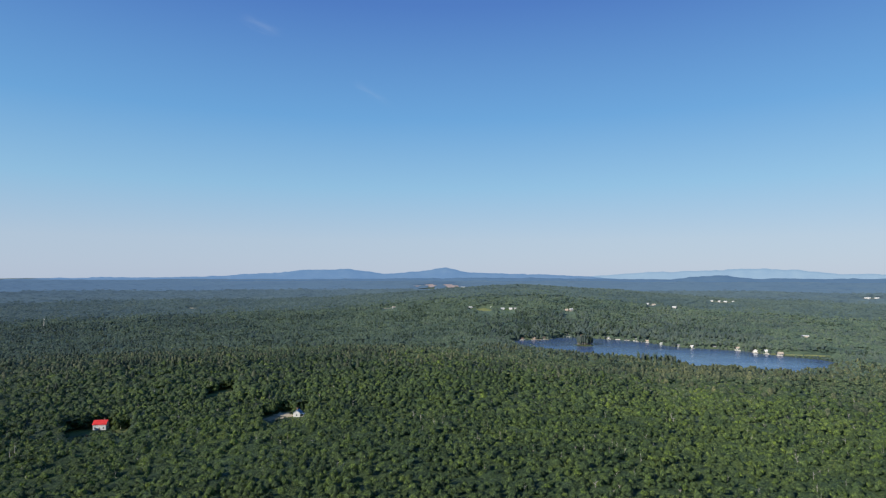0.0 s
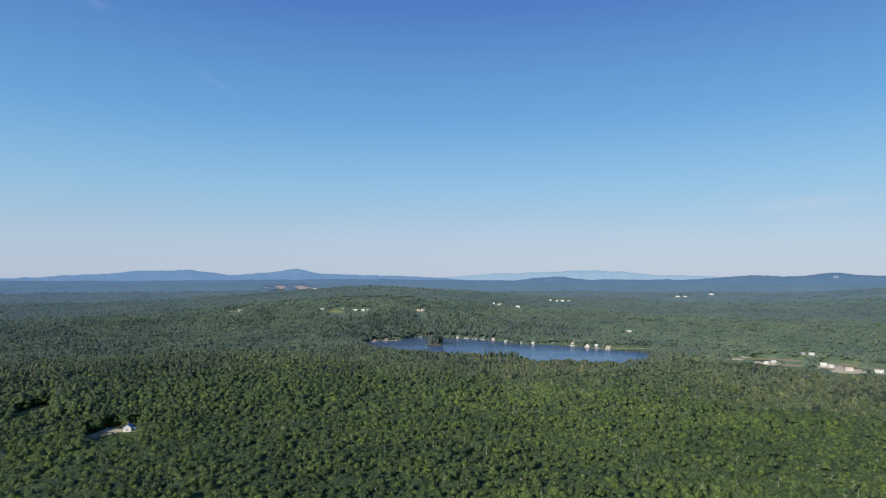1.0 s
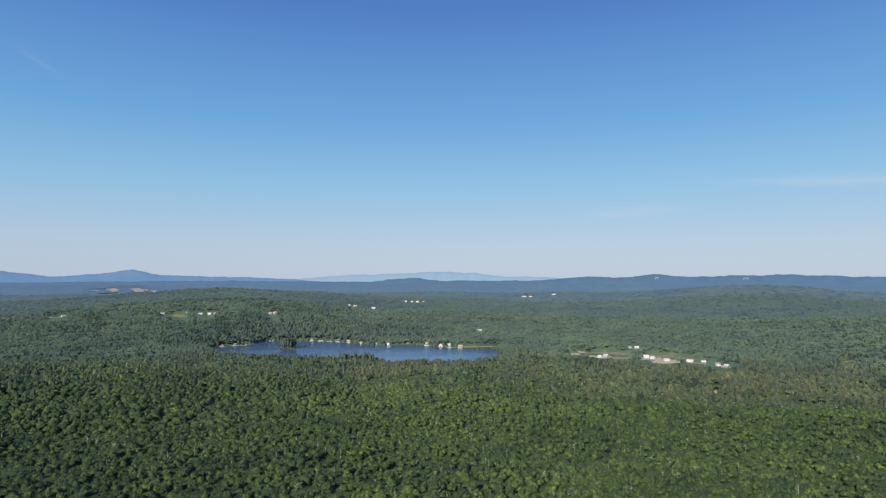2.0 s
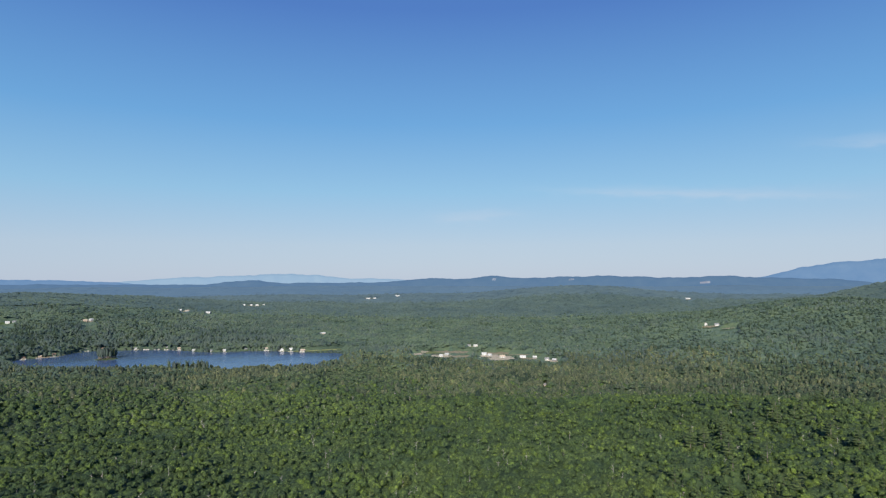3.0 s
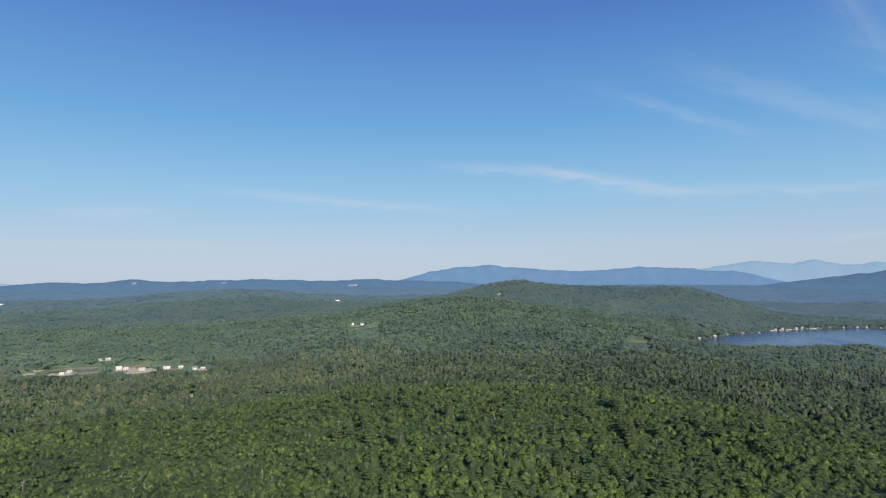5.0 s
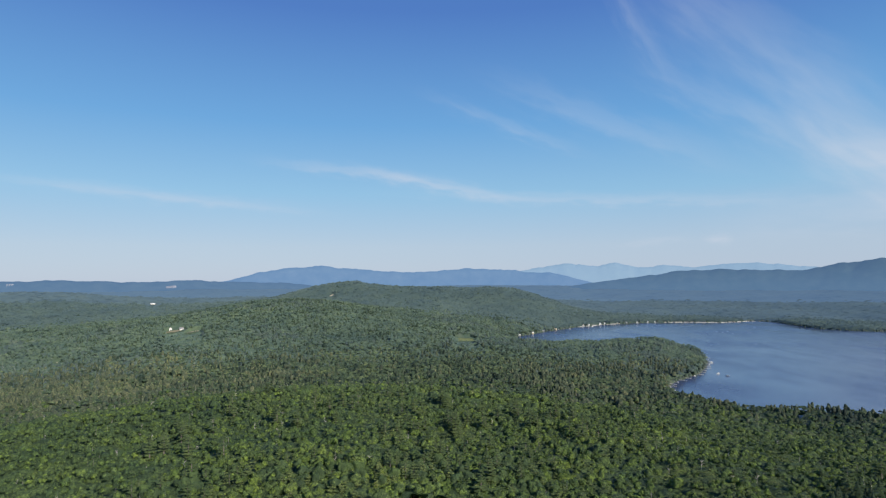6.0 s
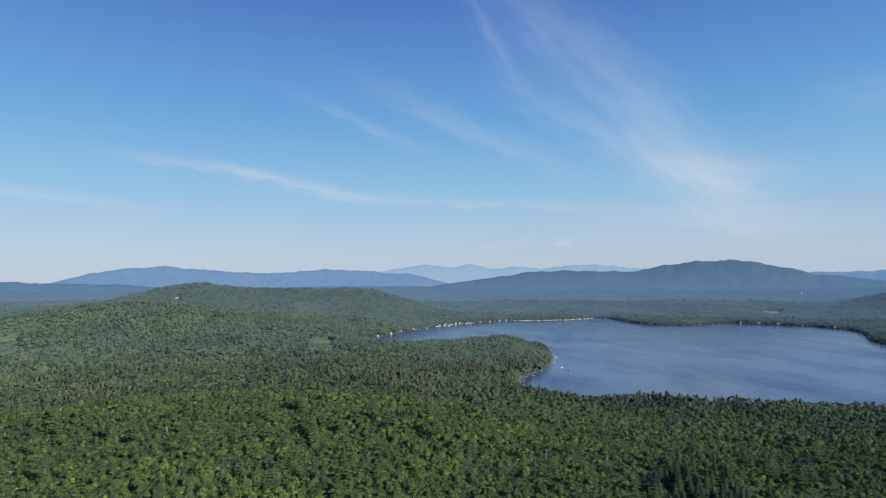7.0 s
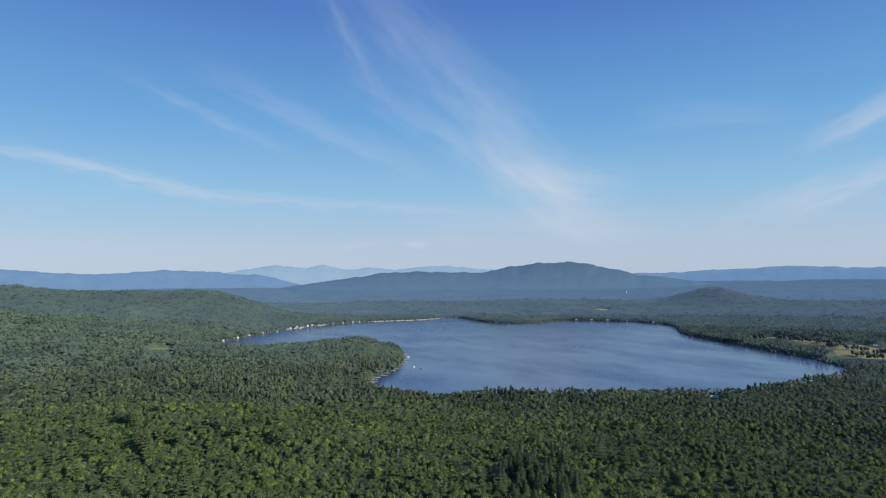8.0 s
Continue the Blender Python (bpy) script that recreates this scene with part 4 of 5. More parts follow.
forest("backwoods", 17.0, 287, 1500, -180, -42, CLUMP, CLUMP_PINE, 2.4, FAR_LEAF, FAR_NEEDLE, "woods behind the hill", 108)
forest("backwoods", 17.0, 287, 1500, 158, 180, CLUMP, CLUMP_PINE, 2.4, FAR_LEAF, FAR_NEEDLE, "woods behind the hill", 109)


# ---- open ground ----
SURFACES = {"sand": (SAND, "pale sandy clearing among the trees"), "meadow": (MEADOW, "sunlit green meadow among the trees"), "lawn": (LAWN, "mown green yard in the woods"),
            "dirt": (DIRT, "bare brown yard beside the houses"), "clay": (CLAY, "reddish gravel pit on a far slope"), "dry": (DRY, "dry yellow hayfield by the lake"),
            "reeds": (REEDS, "yellow-green reed bank along the water")}
for k, (b, r, across, along, _, surface) in enumerate(CLEARINGS):
    material, label = SURFACES[surface]
    sx, cx = math.sin(radians(b)), math.cos(radians(b))
    ring_r, ring_a = np.meshgrid(np.linspace(0.02, 1.1, 7), np.linspace(0, 2 * math.pi, 25), indexing="ij")
    wob = 0.42 + 1.0 * value_noise(3.4 * np.cos(ring_a) + 50 * k, 3.4 * np.sin(ring_a), 1.0, 40)
    u, v = ring_r * np.cos(ring_a) * wob * across, ring_r * np.sin(ring_a) * wob * along
    px, py = (r + v) * sx + u * cx, (r + v) * cx - u * sx
    pz = ground_z(px, py) + 0.12 + 0.02 * (k % 9)
    n, mm = px.shape
    i = np.arange(n * mm).reshape(n, mm)
    q = np.stack([i[:-1, :-1], i[1:, :-1], i[1:, 1:], i[:-1, 1:]], -1).reshape(-1, 4)
    me = mesh_of("clearing", np.stack([px, py, pz], -1).reshape(-1, 3), np.concatenate([q[:, [0, 1, 2]], q[:, [0, 2, 3]]]), material, smooth=True)
    tagged(new("ground_patch", me), label, "clearing", kind="structure")


def shore_strip(outline, level, b0, b1, inner, outer, material, label):
    """A beach that follows the far shore between two bearings."""
    vs, ts = [], []
    for b in np.linspace(b0, b1, 60):
        r = shore_at(outline, b)
        for d, h in ((-inner, 0.05), (0.3 * outer, 0.5), (outer, 1.6)):
            x, y = spot(b, r + d)
            vs.append((x, y, level + h))
    for k in range(59):
        for c in range(2):
            o = 3 * k + c
            ts += [(o, o + 1, o + 4), (o, o + 4, o + 3)]
    return tagged(new("ground_beach", mesh_of("beach", np.array(vs), np.array(ts), material)), label, "beach", kind="structure")


shore_strip(LAKE, LAKE_Z, 109.2, 118.0, 3, 4, PALE_SAND, "long pale sand beach on the far shore")
shore_strip(LAKE, LAKE_Z, 101.8, 105.4, 3, 6, PALE_SAND, "sandy bank below the lake cottages")
shore_strip(POND, POND_Z, 8.2, 10.0, 3, 5, DIRT, "brown bank below the cottages")
for row in POND_COTTAGES:
    if row[0] < 19 or row[0] > 25:
        shore_strip(POND, POND_Z, row[0] - 0.26, row[0] + 0.2, 4, 5, PALE_SAND, "small pale beach before a cottage")


# ---- houses ----
def part(name, bm, material, parent, label=""):
    me = bpy.data.meshes.new(name)
    bmesh.ops.recalc_face_normals(bm, faces=bm.faces[:])
    bm.to_mesh(me), bm.free()
    me.materials.append(material)
    ob = new(name, me)
    ob.parent = parent
    return tagged(ob, label) if label else ob


def box(bm, x0, x1, y0, y1, z0, z1):
    c = [bm.verts.new(v) for v in ((x0, y0, z0), (x1, y0, z0), (x1, y1, z0), (x0, y1, z0), (x0, y0, z1), (x1, y0, z1), (x1, y1, z1), (x0, y1, z1))]
    for f in ((0, 3, 2, 1), (4, 5, 6, 7), (0, 1, 5, 4), (1, 2, 6, 5), (2, 3, 7, 6), (3, 0, 4, 7)):
        bm.faces.new([c[k] for k in f])


def boxed(*sizes):
    bm = bmesh.new()
    for q in sizes:
        box(bm, *q)
    return bm


def gable_body(w, d, h, rise):
    bm = bmesh.new()
    ends = []
    for x in (-w / 2, w / 2):
        ends.append([bm.verts.new((x, y, z)) for y, z in ((-d / 2, -1.2), (d / 2, -1.2), (d / 2, h), (0, h + rise), (-d / 2, h))])
    bm.faces.new(ends[0]), bm.faces.new(ends[1][::-1])
    for k in range(5):
        bm.faces.new((ends[0][k], ends[1][k], ends[1][(k + 1) % 5], ends[0][(k + 1) % 5]))
    return bm


def gable_roof(w, d, h, rise, thick=0.22, over=0.55):
    bm = bmesh.new()
    for side in (-1, 1):
        e = side * (d / 2 + over)
        low = h - rise * over / (d / 2)
        low_line, top_line = [], []
        for x in (-w / 2 - over, w / 2 + over):
            low_line.append((bm.verts.new((x, e, low + 0.05)), bm.verts.new((x, e, low + thick))))
            top_line.append((bm.verts.new((x, 0, h + rise + 0.05)), bm.verts.new((x, 0, h + rise + thick))))
        (a0, a1), (b0, b1), (c0, c1), (d0, d1) = low_line[0], low_line[1], top_line[1], top_line[0]
        for f in ((a1, b1, c1, d1), (a0, d0, c0, b0), (a0, b0, b1, a1), (b0, c0, c1, b1), (c0, d0, d1, c1), (d0, a0, a1, d1)):
            bm.faces.new(f)
    return bm


def house(x, y, bearing, w, d, h, turn, wall, roof, label, trim=0.6, chimney=False, porch=False, name="house", category="house"):
    """A gabled house: w along its ridge, its windowed long side looking along -y before it is turned."""
    trim = 0.72 if math.hypot(x, y) < 1000 else trim
    w, d, h = w * trim, d * trim, max(h * trim, 2.7)
    rise = d * (0.36 if w < 14 else 0.24)
    z = float(ground_z(np.array([x]), np.array([y]))[0])
    ob = new(name)
    ob.matrix_world = pose(x, y, max(z, 0.6) + 0.15, 0, 0, -bearing + turn)
    tagged(ob, label, category)
    body = part("wall", gable_body(w, d, h, rise), PAINT[wall], ob)
    part("roof", gable_roof(w, d, h, rise), PAINT[roof], ob)
    count = max(2, int(w / 3.2))
    for side in (-1, 1):
        for k in range(count):
            cx = -w / 2 + w * (k + 0.5) / count
            y0 = side * d / 2
            if side < 0 and k == count // 2:
                part("door", boxed((cx - 0.5, cx + 0.5, y0 - 0.06, y0 + 0.03, 0.0, 2.1)), PAINT["brown"], ob)
                continue
            win = part("window", boxed((cx - 0.6, cx + 0.6, y0 - 0.05, y0 + 0.05, 1.0, 2.3)), PAINT["white"], ob)
            part("pane", boxed((cx - 0.5, cx + 0.5, y0 - 0.07, y0 + 0.07, 1.1, 2.2)), GLASS, win)
            if h > 4.9:
                win = part("window", boxed((cx - 0.6, cx + 0.6, y0 - 0.05, y0 + 0.05, 3.5, 4.7)), PAINT["white"], ob)
                part("pane", boxed((cx - 0.5, cx + 0.5, y0 - 0.07, y0 + 0.07, 3.6, 4.6)), GLASS, win)
    for side in (-1, 1):
        x0 = side * w / 2
        win = part("window", boxed((x0 - 0.05, x0 + 0.05, -0.6, 0.6, 1.0, 2.3)), PAINT["white"], ob)
        part("pane", boxed((x0 - 0.07, x0 + 0.07, -0.5, 0.5, 1.1, 2.2)), GLASS, win)
    if chimney:
        part("chimney", boxed((w * 0.2, w * 0.2 + 0.8, 0.6, 1.4, h + rise * 0.3, h + rise + 1.3), (w * 0.2 - 0.1, w * 0.2 + 0.9, 0.5, 1.5, h + rise + 1.1, h + rise + 1.25)), PAINT["brown"], ob)
    if porch:
        part("deck", boxed((-w * 0.4, w * 0.4, -d / 2 - 3.0, -d / 2, 0.1, 0.35)), PLANK, ob, "weathered plank deck")
        for k in (-1, 0, 1):
            part("post", boxed((k * w * 0.38 - 0.08, k * w * 0.38 + 0.08, -d / 2 - 2.9, -d / 2 - 2.74, -1.2, 2.6)), PAINT["white"], ob)
        part("porch_roof", boxed((-w * 0.42, w * 0.42, -d / 2 - 3.1, -d / 2, 2.6, 2.75)), PAINT[roof], ob)
    return ob


def wording(wall, roof, where):
    return (wall + " cottage with a " + (roof + " gabled roof ") + where)


for row in COTTAGES:
    b, r, w, d, h, turn, wall, roof = row
    x, y = spot(b, r)
    tagged(house(x, y, b, w, d, h, turn, wall, roof, wording(wall, roof, "on the wooded shore"), 0.85, porch=w > 12), group="lake cottages")

# houses in clearings: bearing, distance, width, depth, eaves, turn, wall, roof, where
INLAND = [(-29.1, 572, 13.5, 10, 6.6, -20, "white", "red", "in a dark forest clearing"), (-13.3, 548, 8, 8.5, 4.8, 70, "white", "blue", "beside a sandy yard"),
          (2.6, 1866, 16, 10, 5, 20, "white", "white", "on a wooded hillside"), (4.6, 1858, 14, 10, 5, 0, "white", "white", "above a green field"), (5.6, 1844, 18, 10, 4, 5, "white", "white", "beside a hill road"),
          (6.35, 1840, 15, 10, 5, -10, "white", "white", "beside a hill road"), (6.8, 1842, 15, 10, 4, 0, "white", "grey", "beside a hill road"),
          (11.1, 1820, 16, 10, 5, 10, "white", "white", "in a hillside clearing"), (11.5, 1834, 15, 10, 5, -20, "tan", "tan", "in a hillside clearing"),
          (11.9, 1842, 16, 10, 6, 40, "white", "white", "in a hillside clearing"), (12.3, 1834, 15, 9, 4, 0, "tan", "grey", "in a hillside clearing"),
          (18.5, 2048, 18, 11, 5, 0, "white", "white", "on a far hillside"), (19.1, 2046, 17, 11, 5, 15, "white", "tan", "on a far hillside"),
          (19.6, 2044, 15, 11, 4, 0, "tan", "white", "on a far hillside"), (20.8, 2034, 20, 11, 5, -10, "white", "white", "on a far hillside"),
          (23.8, 2468, 15, 10, 5, 0, "white", "white", "on a distant ridge"), (24.4, 2470, 13, 10, 5, 5, "white", "white", "on a distant ridge"),
          (24.9, 2466, 18, 10, 5, 0, "white", "white", "on a distant ridge"), (25.5, 2476, 12, 10, 5, -5, "white", "white", "on a distant ridge"),
          (30.7, 1642, 24, 12, 4, 12, "tan", "white", "on bare sandy ground"), (34.9, 3130, 34, 14, 5, 0, "white", "white", "on the far plain"),
          (35.5, 3134, 26, 14, 5, 4, "white", "white", "on the far plain"), (37.6, 3248, 36, 14, 6, 0, "white", "white", "on the far plain"), (63.8, 2770, 30, 14, 5, 0, "white", "white", "below the far hills"),
          (41.7, 1232, 11, 8, 3.6, -20, "white", "white", "beside a sandy road"), (42.2, 1250, 12, 8, 4, 35, "white", "white", "beside a sandy road"),
          (44.3, 1392, 12, 9, 4, 0, "white", "grey", "in the valley woods"), (44.9, 1390, 14, 9, 5, 20, "white", "white", "in the valley woods"),
          (45.7, 1240, 15, 10, 6, 5, "white", "white", "on open sandy ground"), (46.25, 1226, 13, 9, 4, -30, "white", "white", "on open sandy ground"),
          (47.4, 1200, 17, 10, 4, 8, "white", "tan", "on open sandy ground"), (49.3, 1196, 18, 8, 3.5, 0, "white", "white", "beside a valley road"),
          (50.4, 1190, 12, 9, 4, 0, "grey", "white", "beside a valley road"), (51.5, 1166, 12, 9, 5, 20, "white", "grey", "beside a valley road"), (52.2, 1156, 12, 8, 4, -30, "grey", "white", "beside a valley road"),
          (51.3, 900, 6, 5, 3.2, 25, "tan", "grey", "among grey pines"), (65.2, 1540, 12, 10, 8, 90, "white", "grey", "high on a wooded slope"),
          (66.05, 1528, 14, 10, 5, 10, "white", "grey", "high on a wooded slope"), (140.0, 916, 13, 9, 4, 0, "white", "white", "on the near lake shore"),
          (119.5, 838, 9, 7, 4, 10, "white", "white", "among trees by the lake"), (151.6, 1700, 26, 12, 5, 10, "white", "grey", "by a dry hayfield"), (149.6, 1752, 13, 10, 5, 80, "white", "white", "by a dry hayfield"),
          (1.9, 3560, 40, 18, 7, 0, "white", "white", "above a far gravel pit"), (-2.3, 1660, 12, 9, 4, 0, "white", "grey", "in the woods"), (-4.6, 1958, 16, 10, 5, 30, "white", "tan", "in the woods")]
for b, r, w, d, h, turn, wall, roof, where in INLAND:
    x, y = spot(b, r)
    big = w > 23
    word = (wall + " low building with " + roof + " roof " + where) if big else (wall + " house with a " + roof + " gabled roof " + where)
    house(x, y, b, w, d, h, turn, wall, roof, word, chimney=w < 20, porch=580 > r and roof == "blue", name="farm_building" if big else "house", category="building" if big else "house")


# ---- docks and boats ----
def dock(x, y, z, bearing, length):
    ob = tagged(new("dock"), "weathered plank dock standing on posts in the lake", "dock", "shore docks")
    ob.matrix_world = pose(x, y, z, 0, 0, -bearing)
    part("deck", boxed((-1.1, 1.1, 0, length, 0.55, 0.75)), PLANK, ob)
    for k in range(3):
        for side in (-1, 1):
            v = 0.5 + (length - 1.0) * k / 2
            part("post", boxed((side * 0.95 - 0.1, side * 0.95 + 0.1, v - 0.1, v + 0.1, -2.5, 0.95)), BARK, ob)


def boat(x, y, z, turn, length, cabin):
    ob = tagged(new("motor_boat"), "small white motor boat moored on calm water", "boat", "moored boats")
    ob.matrix_world = pose(x, y, z, 0, 0, turn)
    bm = bmesh.new()
    rings = []
    for u, half, keel in ((0, 0.9, 0.0), (0.35, 1.1, 0.0), (0.7, 0.85, 0.05), (0.92, 0.3, 0.25), (1.0, 0.04, 0.5)):
        v = (u - 0.5) * length
        rings.append([bm.verts.new(q) for q in ((-half, v, 0.8), (-half * 0.7, v, keel - 0.15), (0, v, keel - 0.3), (half * 0.7, v, keel - 0.15), (half, v, 0.8))])
    for a, b in zip(rings, rings[1:]):
        for k in range(4):
            bm.faces.new((a[k], a[k + 1], b[k + 1], b[k]))
        bm.faces.new((a[4], a[0], b[0], b[4]))
    bm.faces.new(rings[0][::-1])
    part("hull", bm, PAINT["white"], ob)
    part("windscreen", boxed((-0.7, 0.7, 0.1 * length, 0.1 * length + 0.1, 0.8, 1.4)), GLASS, ob)
    if cabin:
        part("cabin", boxed((-0.75, 0.75, -0.25 * length, 0.1 * length, 0.8, 1.9)), PAINT["white"], ob)
    part("outboard_motor", boxed((-0.25, 0.25, -0.5 * length - 0.5, -0.5 * length, 0.2, 1.2)), PAINT["grey"], ob)


def bank_point(k, inland):
    """A place on the lake's outline, moved away from the water."""
    a, b = LAKE[k % len(LAKE)], LAKE[(k + 1) % len(LAKE)]
    e = (b - a) / np.linalg.norm(b - a)
    n = np.array((-e[1], e[0]))
    for side in (1, -1):
        q = a + side * n * 6
        if not inside(q[:1], q[1:], LAKE)[0]:
            return a + side * n * inland, math.degrees(math.atan2(-side * n[0], -side * n[1]))


CAPE = 27 * 6
for k in range(22):
    (x, y), out = bank_point(CAPE + 4 + k, 2.0)
    dock(x, y, LAKE_Z, out, 8 + 3 * (k * 5 % 3))
    if k % 3 == 0:
        boat(x + 6 * math.sin(radians(out)) + 3, y + 9 * math.cos(radians(out)), LAKE_Z, out * 0.7, 6.5, k % 2 == 0)
for b, r, turn in ((113.4, 1190, 30), (114.1, 1168, -40), (112.9, 1345, 10), (109.9, 985, 60), (101.0, 2120, 0), (103.0, 2240, 20)):
    x, y = spot(b, r)
    boat(x, y, LAKE_Z, turn, 7.0, True)
for b in (100.0, 100.5, 101.0, 102.9, 104.0, 107.0):
    x, y = spot(b, shore_at(LAKE, b) + 2)
    dock(x, y, LAKE_Z, b + 190, 24 if b < 101.5 else 14)
for b in (12.9, 15.3, 16.9, 18.0, 22.3, 25.8, 27.9, 28.8):
    x, y = spot(b, shore_at(POND, b) + 2)
    dock(x, y, POND_Z, b + 172, 11)


# ---- single trees ----
def tree_meshes(rng):
    broad, pine = [], []
    for k in range(8):
        v, t = joined(puffy_crown(rng, 2, -0.4, 17, 0.42, 70, 0.12))
        broad.append(mesh_of("crown", v, t, LEAF, np.full(len(v), 0.15 + 0.09 * k), smooth=True))
    # crowns for trees far off, in the haze-tinted far colour
    for k in range(4):
        v, t = joined(puffy_crown(rng, 2, -0.7, 12, 0.40, 40, 0.12))
        broad.append(mesh_of("crown", v, t, FAR_NEEDLE, np.full(len(v), 0.1 + 0.12 * k), smooth=True))
    for k in range(6):
        v, t = joined(pine_boughs(rng, 10, 6, 0.26) if k < 4 else pine_boughs(rng, 15, 7, 0.06, True))
        pine.append(mesh_of("crown", v, t, NEEDLE if k < 4 else SPRUCE, np.full(len(v), 0.25 + 0.15 * (k % 4)), smooth=True))
    v, t = joined(stick(0.045, 1.0, 6))
    return broad, pine, mesh_of("trunk", v, t, BARK, smooth=True)


BROAD_CROWNS, PINE_CROWNS, TRUNK = tree_meshes(np.random.default_rng(31))


def tree(x, y, z, height, radius, turn, pine, k, label, group, dark=False, spire=False):
    ob = tagged(new("pine_tree" if pine else "broadleaf_tree"), label, "tree", group)
    ob.location = (x, y, z)
    crown = new("crown", PINE_CROWNS[4 + k % 2 if spire else k % 4] if pine else BROAD_CROWNS[8 + k % 4 if dark else k % 8])
    trunk = new("trunk", TRUNK)
    crown.parent = trunk.parent = ob
    crown.rotation_euler[2] = turn
    tall = height if pine else max(radius, height * (0.5 if dark else 0.3))
    crown.scale = (radius, radius, tall)
    crown.location[2] = 0 if pine else height - tall
    trunk.scale = (height * 0.5, height * 0.5, height * (0.98 if pine else 0.9))
    return ob


rng = np.random.default_rng(12)
tx, ty = scatter(6.2, 302, 348, 62, 98, rng)
for k, (x, y) in enumerate(zip(tx, ty)):
    pine = rng.uniform() < 0.14
    z = float(ground_z(np.array([x]), np.array([y]))[0]) - 0.2
    tree(x, y, z, rng.uniform(15, 21) if pine else rng.uniform(10.5, 16), rng.uniform(2.4, 3.6) if pine else rng.uniform(2.8, 5.0), rng.uniform(0, 6.28), pine, k,
         "tall dark pine standing above the leafy canopy" if pine else "leafy green tree crowded among its neighbours on the hill", "hillside trees")
pine_rng = np.random.default_rng(83)
groups = [(78, 470), (84, 430), (88, 500), (93, 400), (97, 455), (72, 540), (103, 430), (125, 360), (131, 420), (66, 430), (90, 345)]
for gb, gr in groups:
    for k in range(12):
        x, y = spot(gb + pine_rng.normal(0, 2.8), gr + pine_rng.normal(0, 36))
        tree(x, y, float(ground_z(np.array([x]), np.array([y]))[0]) - 0.2, pine_rng.uniform(19, 25), pine_rng.uniform(3.4, 5.0), pine_rng.uniform(0, 6.28), True, k,
             "old white pine with flat dark boughs above the canopy", "hill pines")
# a dark stand of spruces on the southern brow
for k in range(64):
    x, y = spot(SPRUCES[0] + pine_rng.normal(0, 2.3), SPRUCES[1] + pine_rng.normal(0, 21))
    tree(x, y, float(ground_z(np.array([x]), np.array([y]))[0]) - 0.2, pine_rng.uniform(16, 23), pine_rng.uniform(4.4, 6.2), pine_rng.uniform(0, 6.28), True, k,
         "dark pointed spruce in a dense stand", "hill spruces", spire=True)
# field trees beside the hayfield
FIELD_ROWS = [(143.2, 1770, 5), (144.8, 1752, 9), (146.3, 1728, 10), (147.6, 1705, 7), (148.8, 1720, 5), (149.6, 1600, 6), (150.6, 1592, 3), (152.2, 1690, 5), (149.6, 1800, 5), (152.6, 1560, 4), (150.0, 1500, 6), (151.4, 1548, 5), (148.3, 1655, 7), (151.0, 1455, 5)]
field_rng = np.random.default_rng(61)
stands = [(b + 0.19 * q + field_rng.normal(0, 0.04), r + field_rng.normal(0, 6), field_rng.uniform(10, 15)) for b, r, n in FIELD_ROWS for q in range(n)]
for k, (b, r, h) in enumerate(stands):
    x, y = spot(b, r)
    tree(x, y, float(ground_z(np.array([x]), np.array([y]))[0]) - 0.2, h, h * 0.36, 2.1 * k, False, k, "round dark green tree alone on the dry hayfield", "field trees", True)

# ---- islet in the small lake ----
bm = bmesh.new()
ix, iy = spot(13.1, 1420)
bmesh.ops.create_icosphere(bm, subdivisions=3, radius=1.0)
for v in bm.verts:
    v.co = Vector((v.co.x * 22, v.co.y * 18, v.co.z * 2.2)) * (1 + 0.25 * noise.noise(v.co * 1.7))
me = bpy.data.meshes.new("islet")
bm.to_mesh(me), bm.free()
me.materials.append(FLOOR)
islet = tagged(new("ground_islet", me), "low wooded islet in the small lake", "islet", kind="structure")
islet.location = (ix, iy, POND_Z)
for k in range(60):
    a, d = 2.4 * k, 2.2 * math.sqrt(k)
    tree(ix + d * math.cos(a), iy + 0.8 * d * math.sin(a), POND_Z + 1.2 - 0.04 * d, rng.uniform(19, 26), rng.uniform(3.0, 4.4), a, k % 4 == 0, k,
         "leafy tree on the small islet" if k % 4 else "tall dark pine crowding the small islet", "islet trees", True)
# trees standing between the waterside cottages
for k, row in enumerate(COTTAGES):
    b = row[0] + (0.32 if row[0] < 40 else 0.2) * (1 if k % 2 else -1)
    x, y = spot(b, row[1] - 5 + 3 * (k % 3))
    h = rng.uniform(8, 14)
    tree(x, y, float(ground_z(np.array([x]), np.array([y]))[0]) - 0.2, h, h * 0.36, 1.7 * k, False, k, "dark green tree between the waterside cottages", "cottage trees", True)
# tall shore pines before the small lake
for k in range(34):
    b = 17.6 + 3.2 * rng.uniform()
    x, y = spot(b, shore_at(POND, b, far=False) - rng.uniform(3, 26))
    tree(x, y, float(ground_z(np.array([x]), np.array([y]))[0]) - 0.2, rng.uniform(20, 27), rng.uniform(3.4, 4.6), k, k % 3 != 0, k, "tall dark tree on the near shore of the small lake", "shore trees", True)

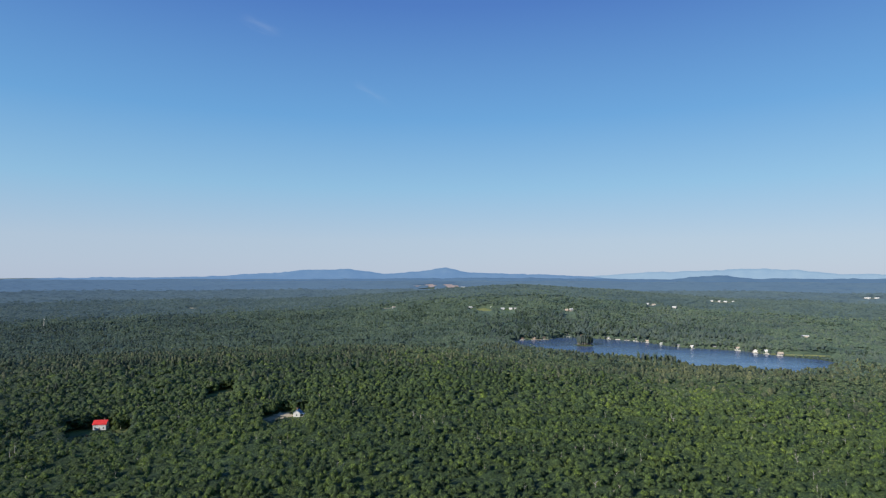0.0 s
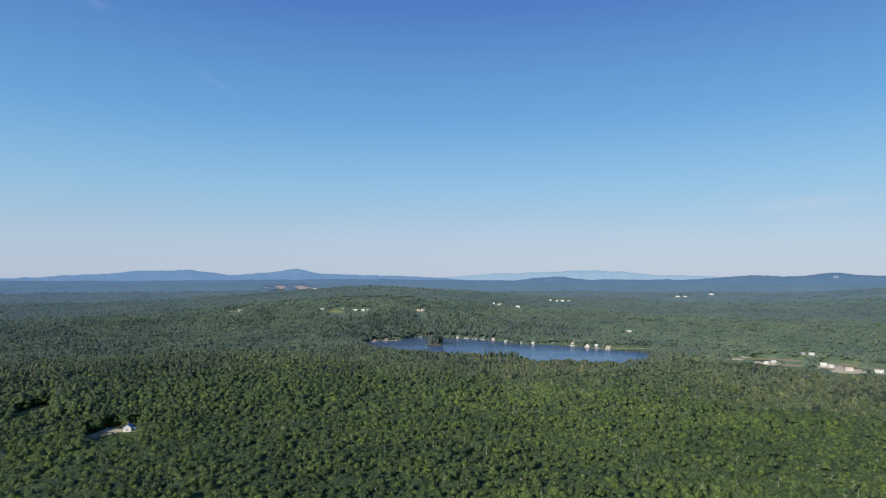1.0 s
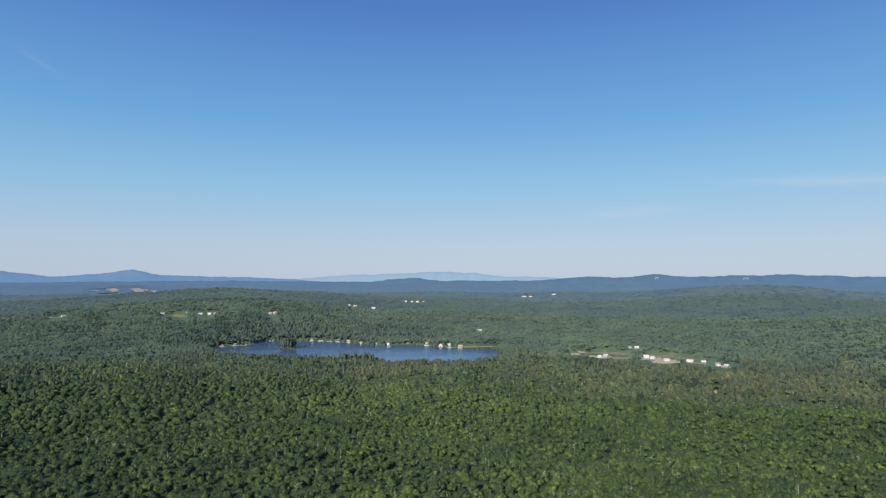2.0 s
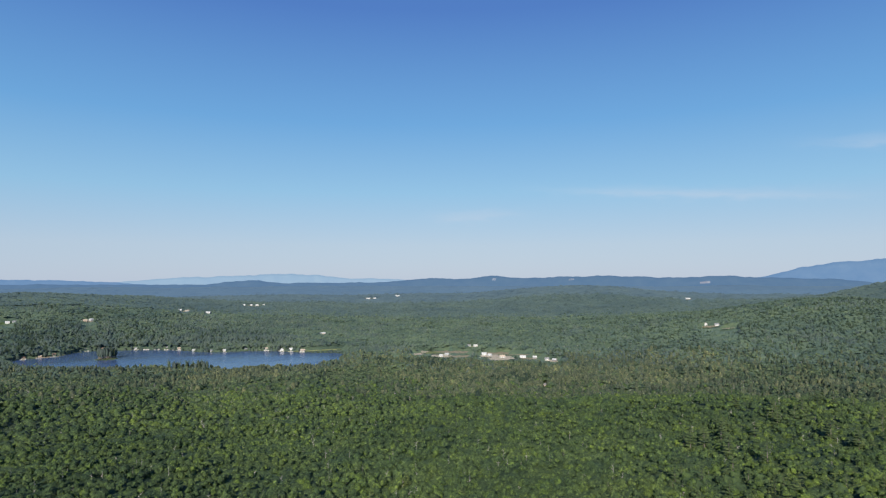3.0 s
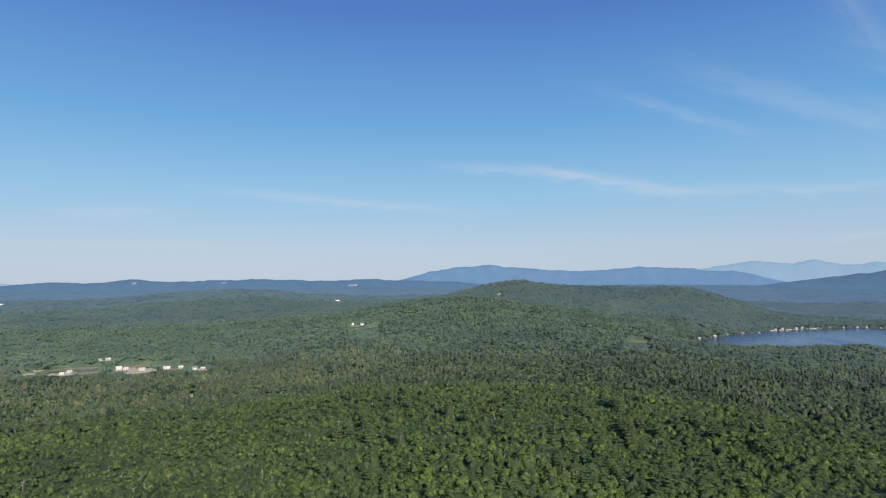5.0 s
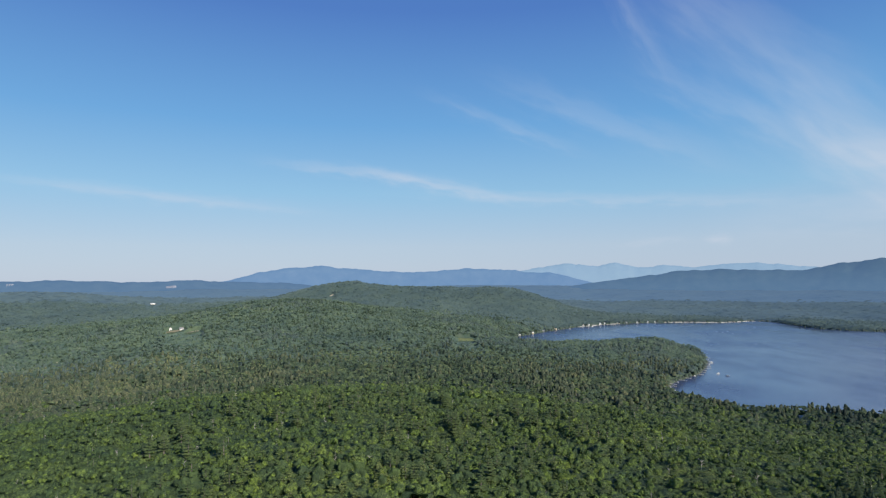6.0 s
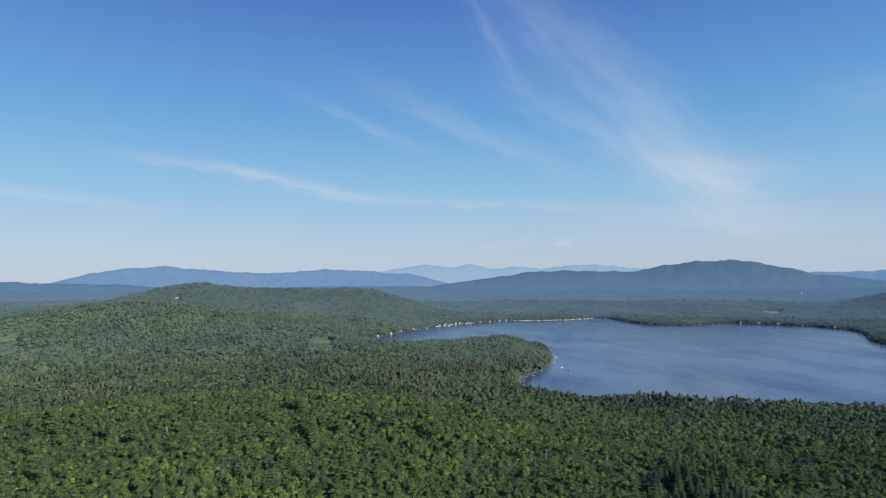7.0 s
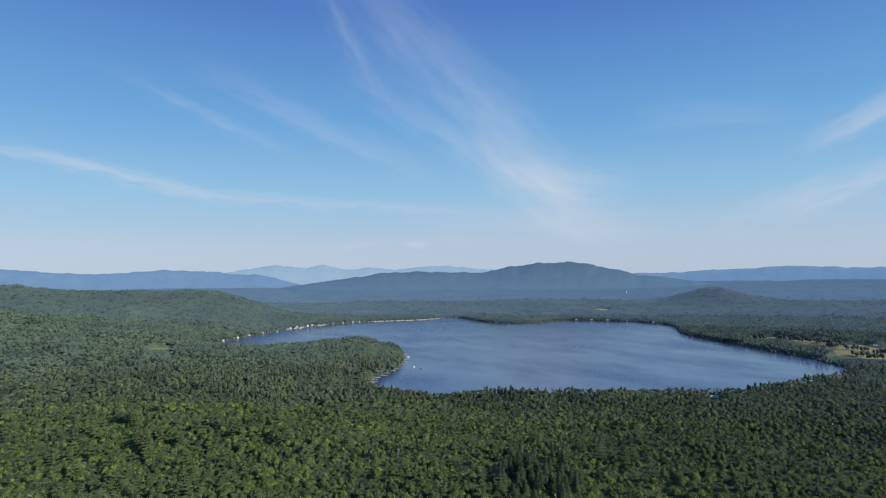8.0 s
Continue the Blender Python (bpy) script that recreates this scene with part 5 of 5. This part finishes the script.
# ---- bare pale trunks among the crowns ----
rng = np.random.default_rng(44)
sx, sy = scatter(15, 330, 1350, -40, 155, rng)
keep = rng.uniform(size=sx.shape) < 0.05 + 0.5 * ease(38, 48, np.degrees(np.arctan2(sx, sy))) * (1 - ease(70, 82, np.degrees(np.arctan2(sx, sy)))) * ease(600, 760, np.hypot(sx, sy))
keep &= sight_cap(sx, sy) > 50
sx, sy = sx[keep], sy[keep]
v, t = joined(stick(1.0, 1.0, 3))
v, t, tn = plant([(v, t)], sx, sy, ground_z(sx, sy), rng.uniform(0.16, 0.30, len(sx)), rng.uniform(13, 18, len(sx)) * (0.78 + 0.22 * ease(500, 750, np.hypot(sx, sy))), np.zeros(len(sx)), rng, False)
tagged(new("bare_trunks", mesh_of("bare_trunks", v, t, PALE_BARK)), "pale bare trunks standing through the canopy", "dead trees", kind="stuff")

# ---- tower beyond the lake ----
x, y = spot(133.0, 3650)
tower = tagged(new("water_tower"), "slim white water tower above distant woods", "tower")
tower.location = (x, y, float(ground_z(np.array([x]), np.array([y]))[0]))
bm = bmesh.new()
bmesh.ops.create_cone(bm, cap_ends=True, segments=16, radius1=1.9, radius2=1.6, depth=22, matrix=Matrix.Translation((0, 0, 11)))
part("shaft", bm, PAINT["white"], tower)
bm = bmesh.new()
bmesh.ops.create_uvsphere(bm, u_segments=16, v_segments=10, radius=3.8, matrix=Matrix.Translation((0, 0, 23.5)) @ Matrix.Diagonal((1, 1, 0.75, 1)))
part("tank", bm, PAINT["white"], tower)

# ---- mast above the western woods ----
x, y = spot(-33.2, 1800)
mast = tagged(new("radio_mast"), "slim pale grey mast rising from the woods", "mast")
mast.location = (x, y, float(ground_z(np.array([x]), np.array([y]))[0]))
bm = bmesh.new()
bmesh.ops.create_cone(bm, cap_ends=True, segments=10, radius1=0.8, radius2=0.5, depth=31, matrix=Matrix.Translation((0, 0, 15.5)))
part("pole", bm, PLANK, mast)
for k in range(3):
    bm = bmesh.new()
    bmesh.ops.create_cube(bm, size=1.0, matrix=Matrix.Rotation(2.094 * k, 4, "Z") @ Matrix.Translation((0.9, 0, 29)) @ Matrix.Diagonal((0.4, 0.6, 2.4, 1)))
    part("antenna", bm, PAINT["white"], mast, "white panel antenna")
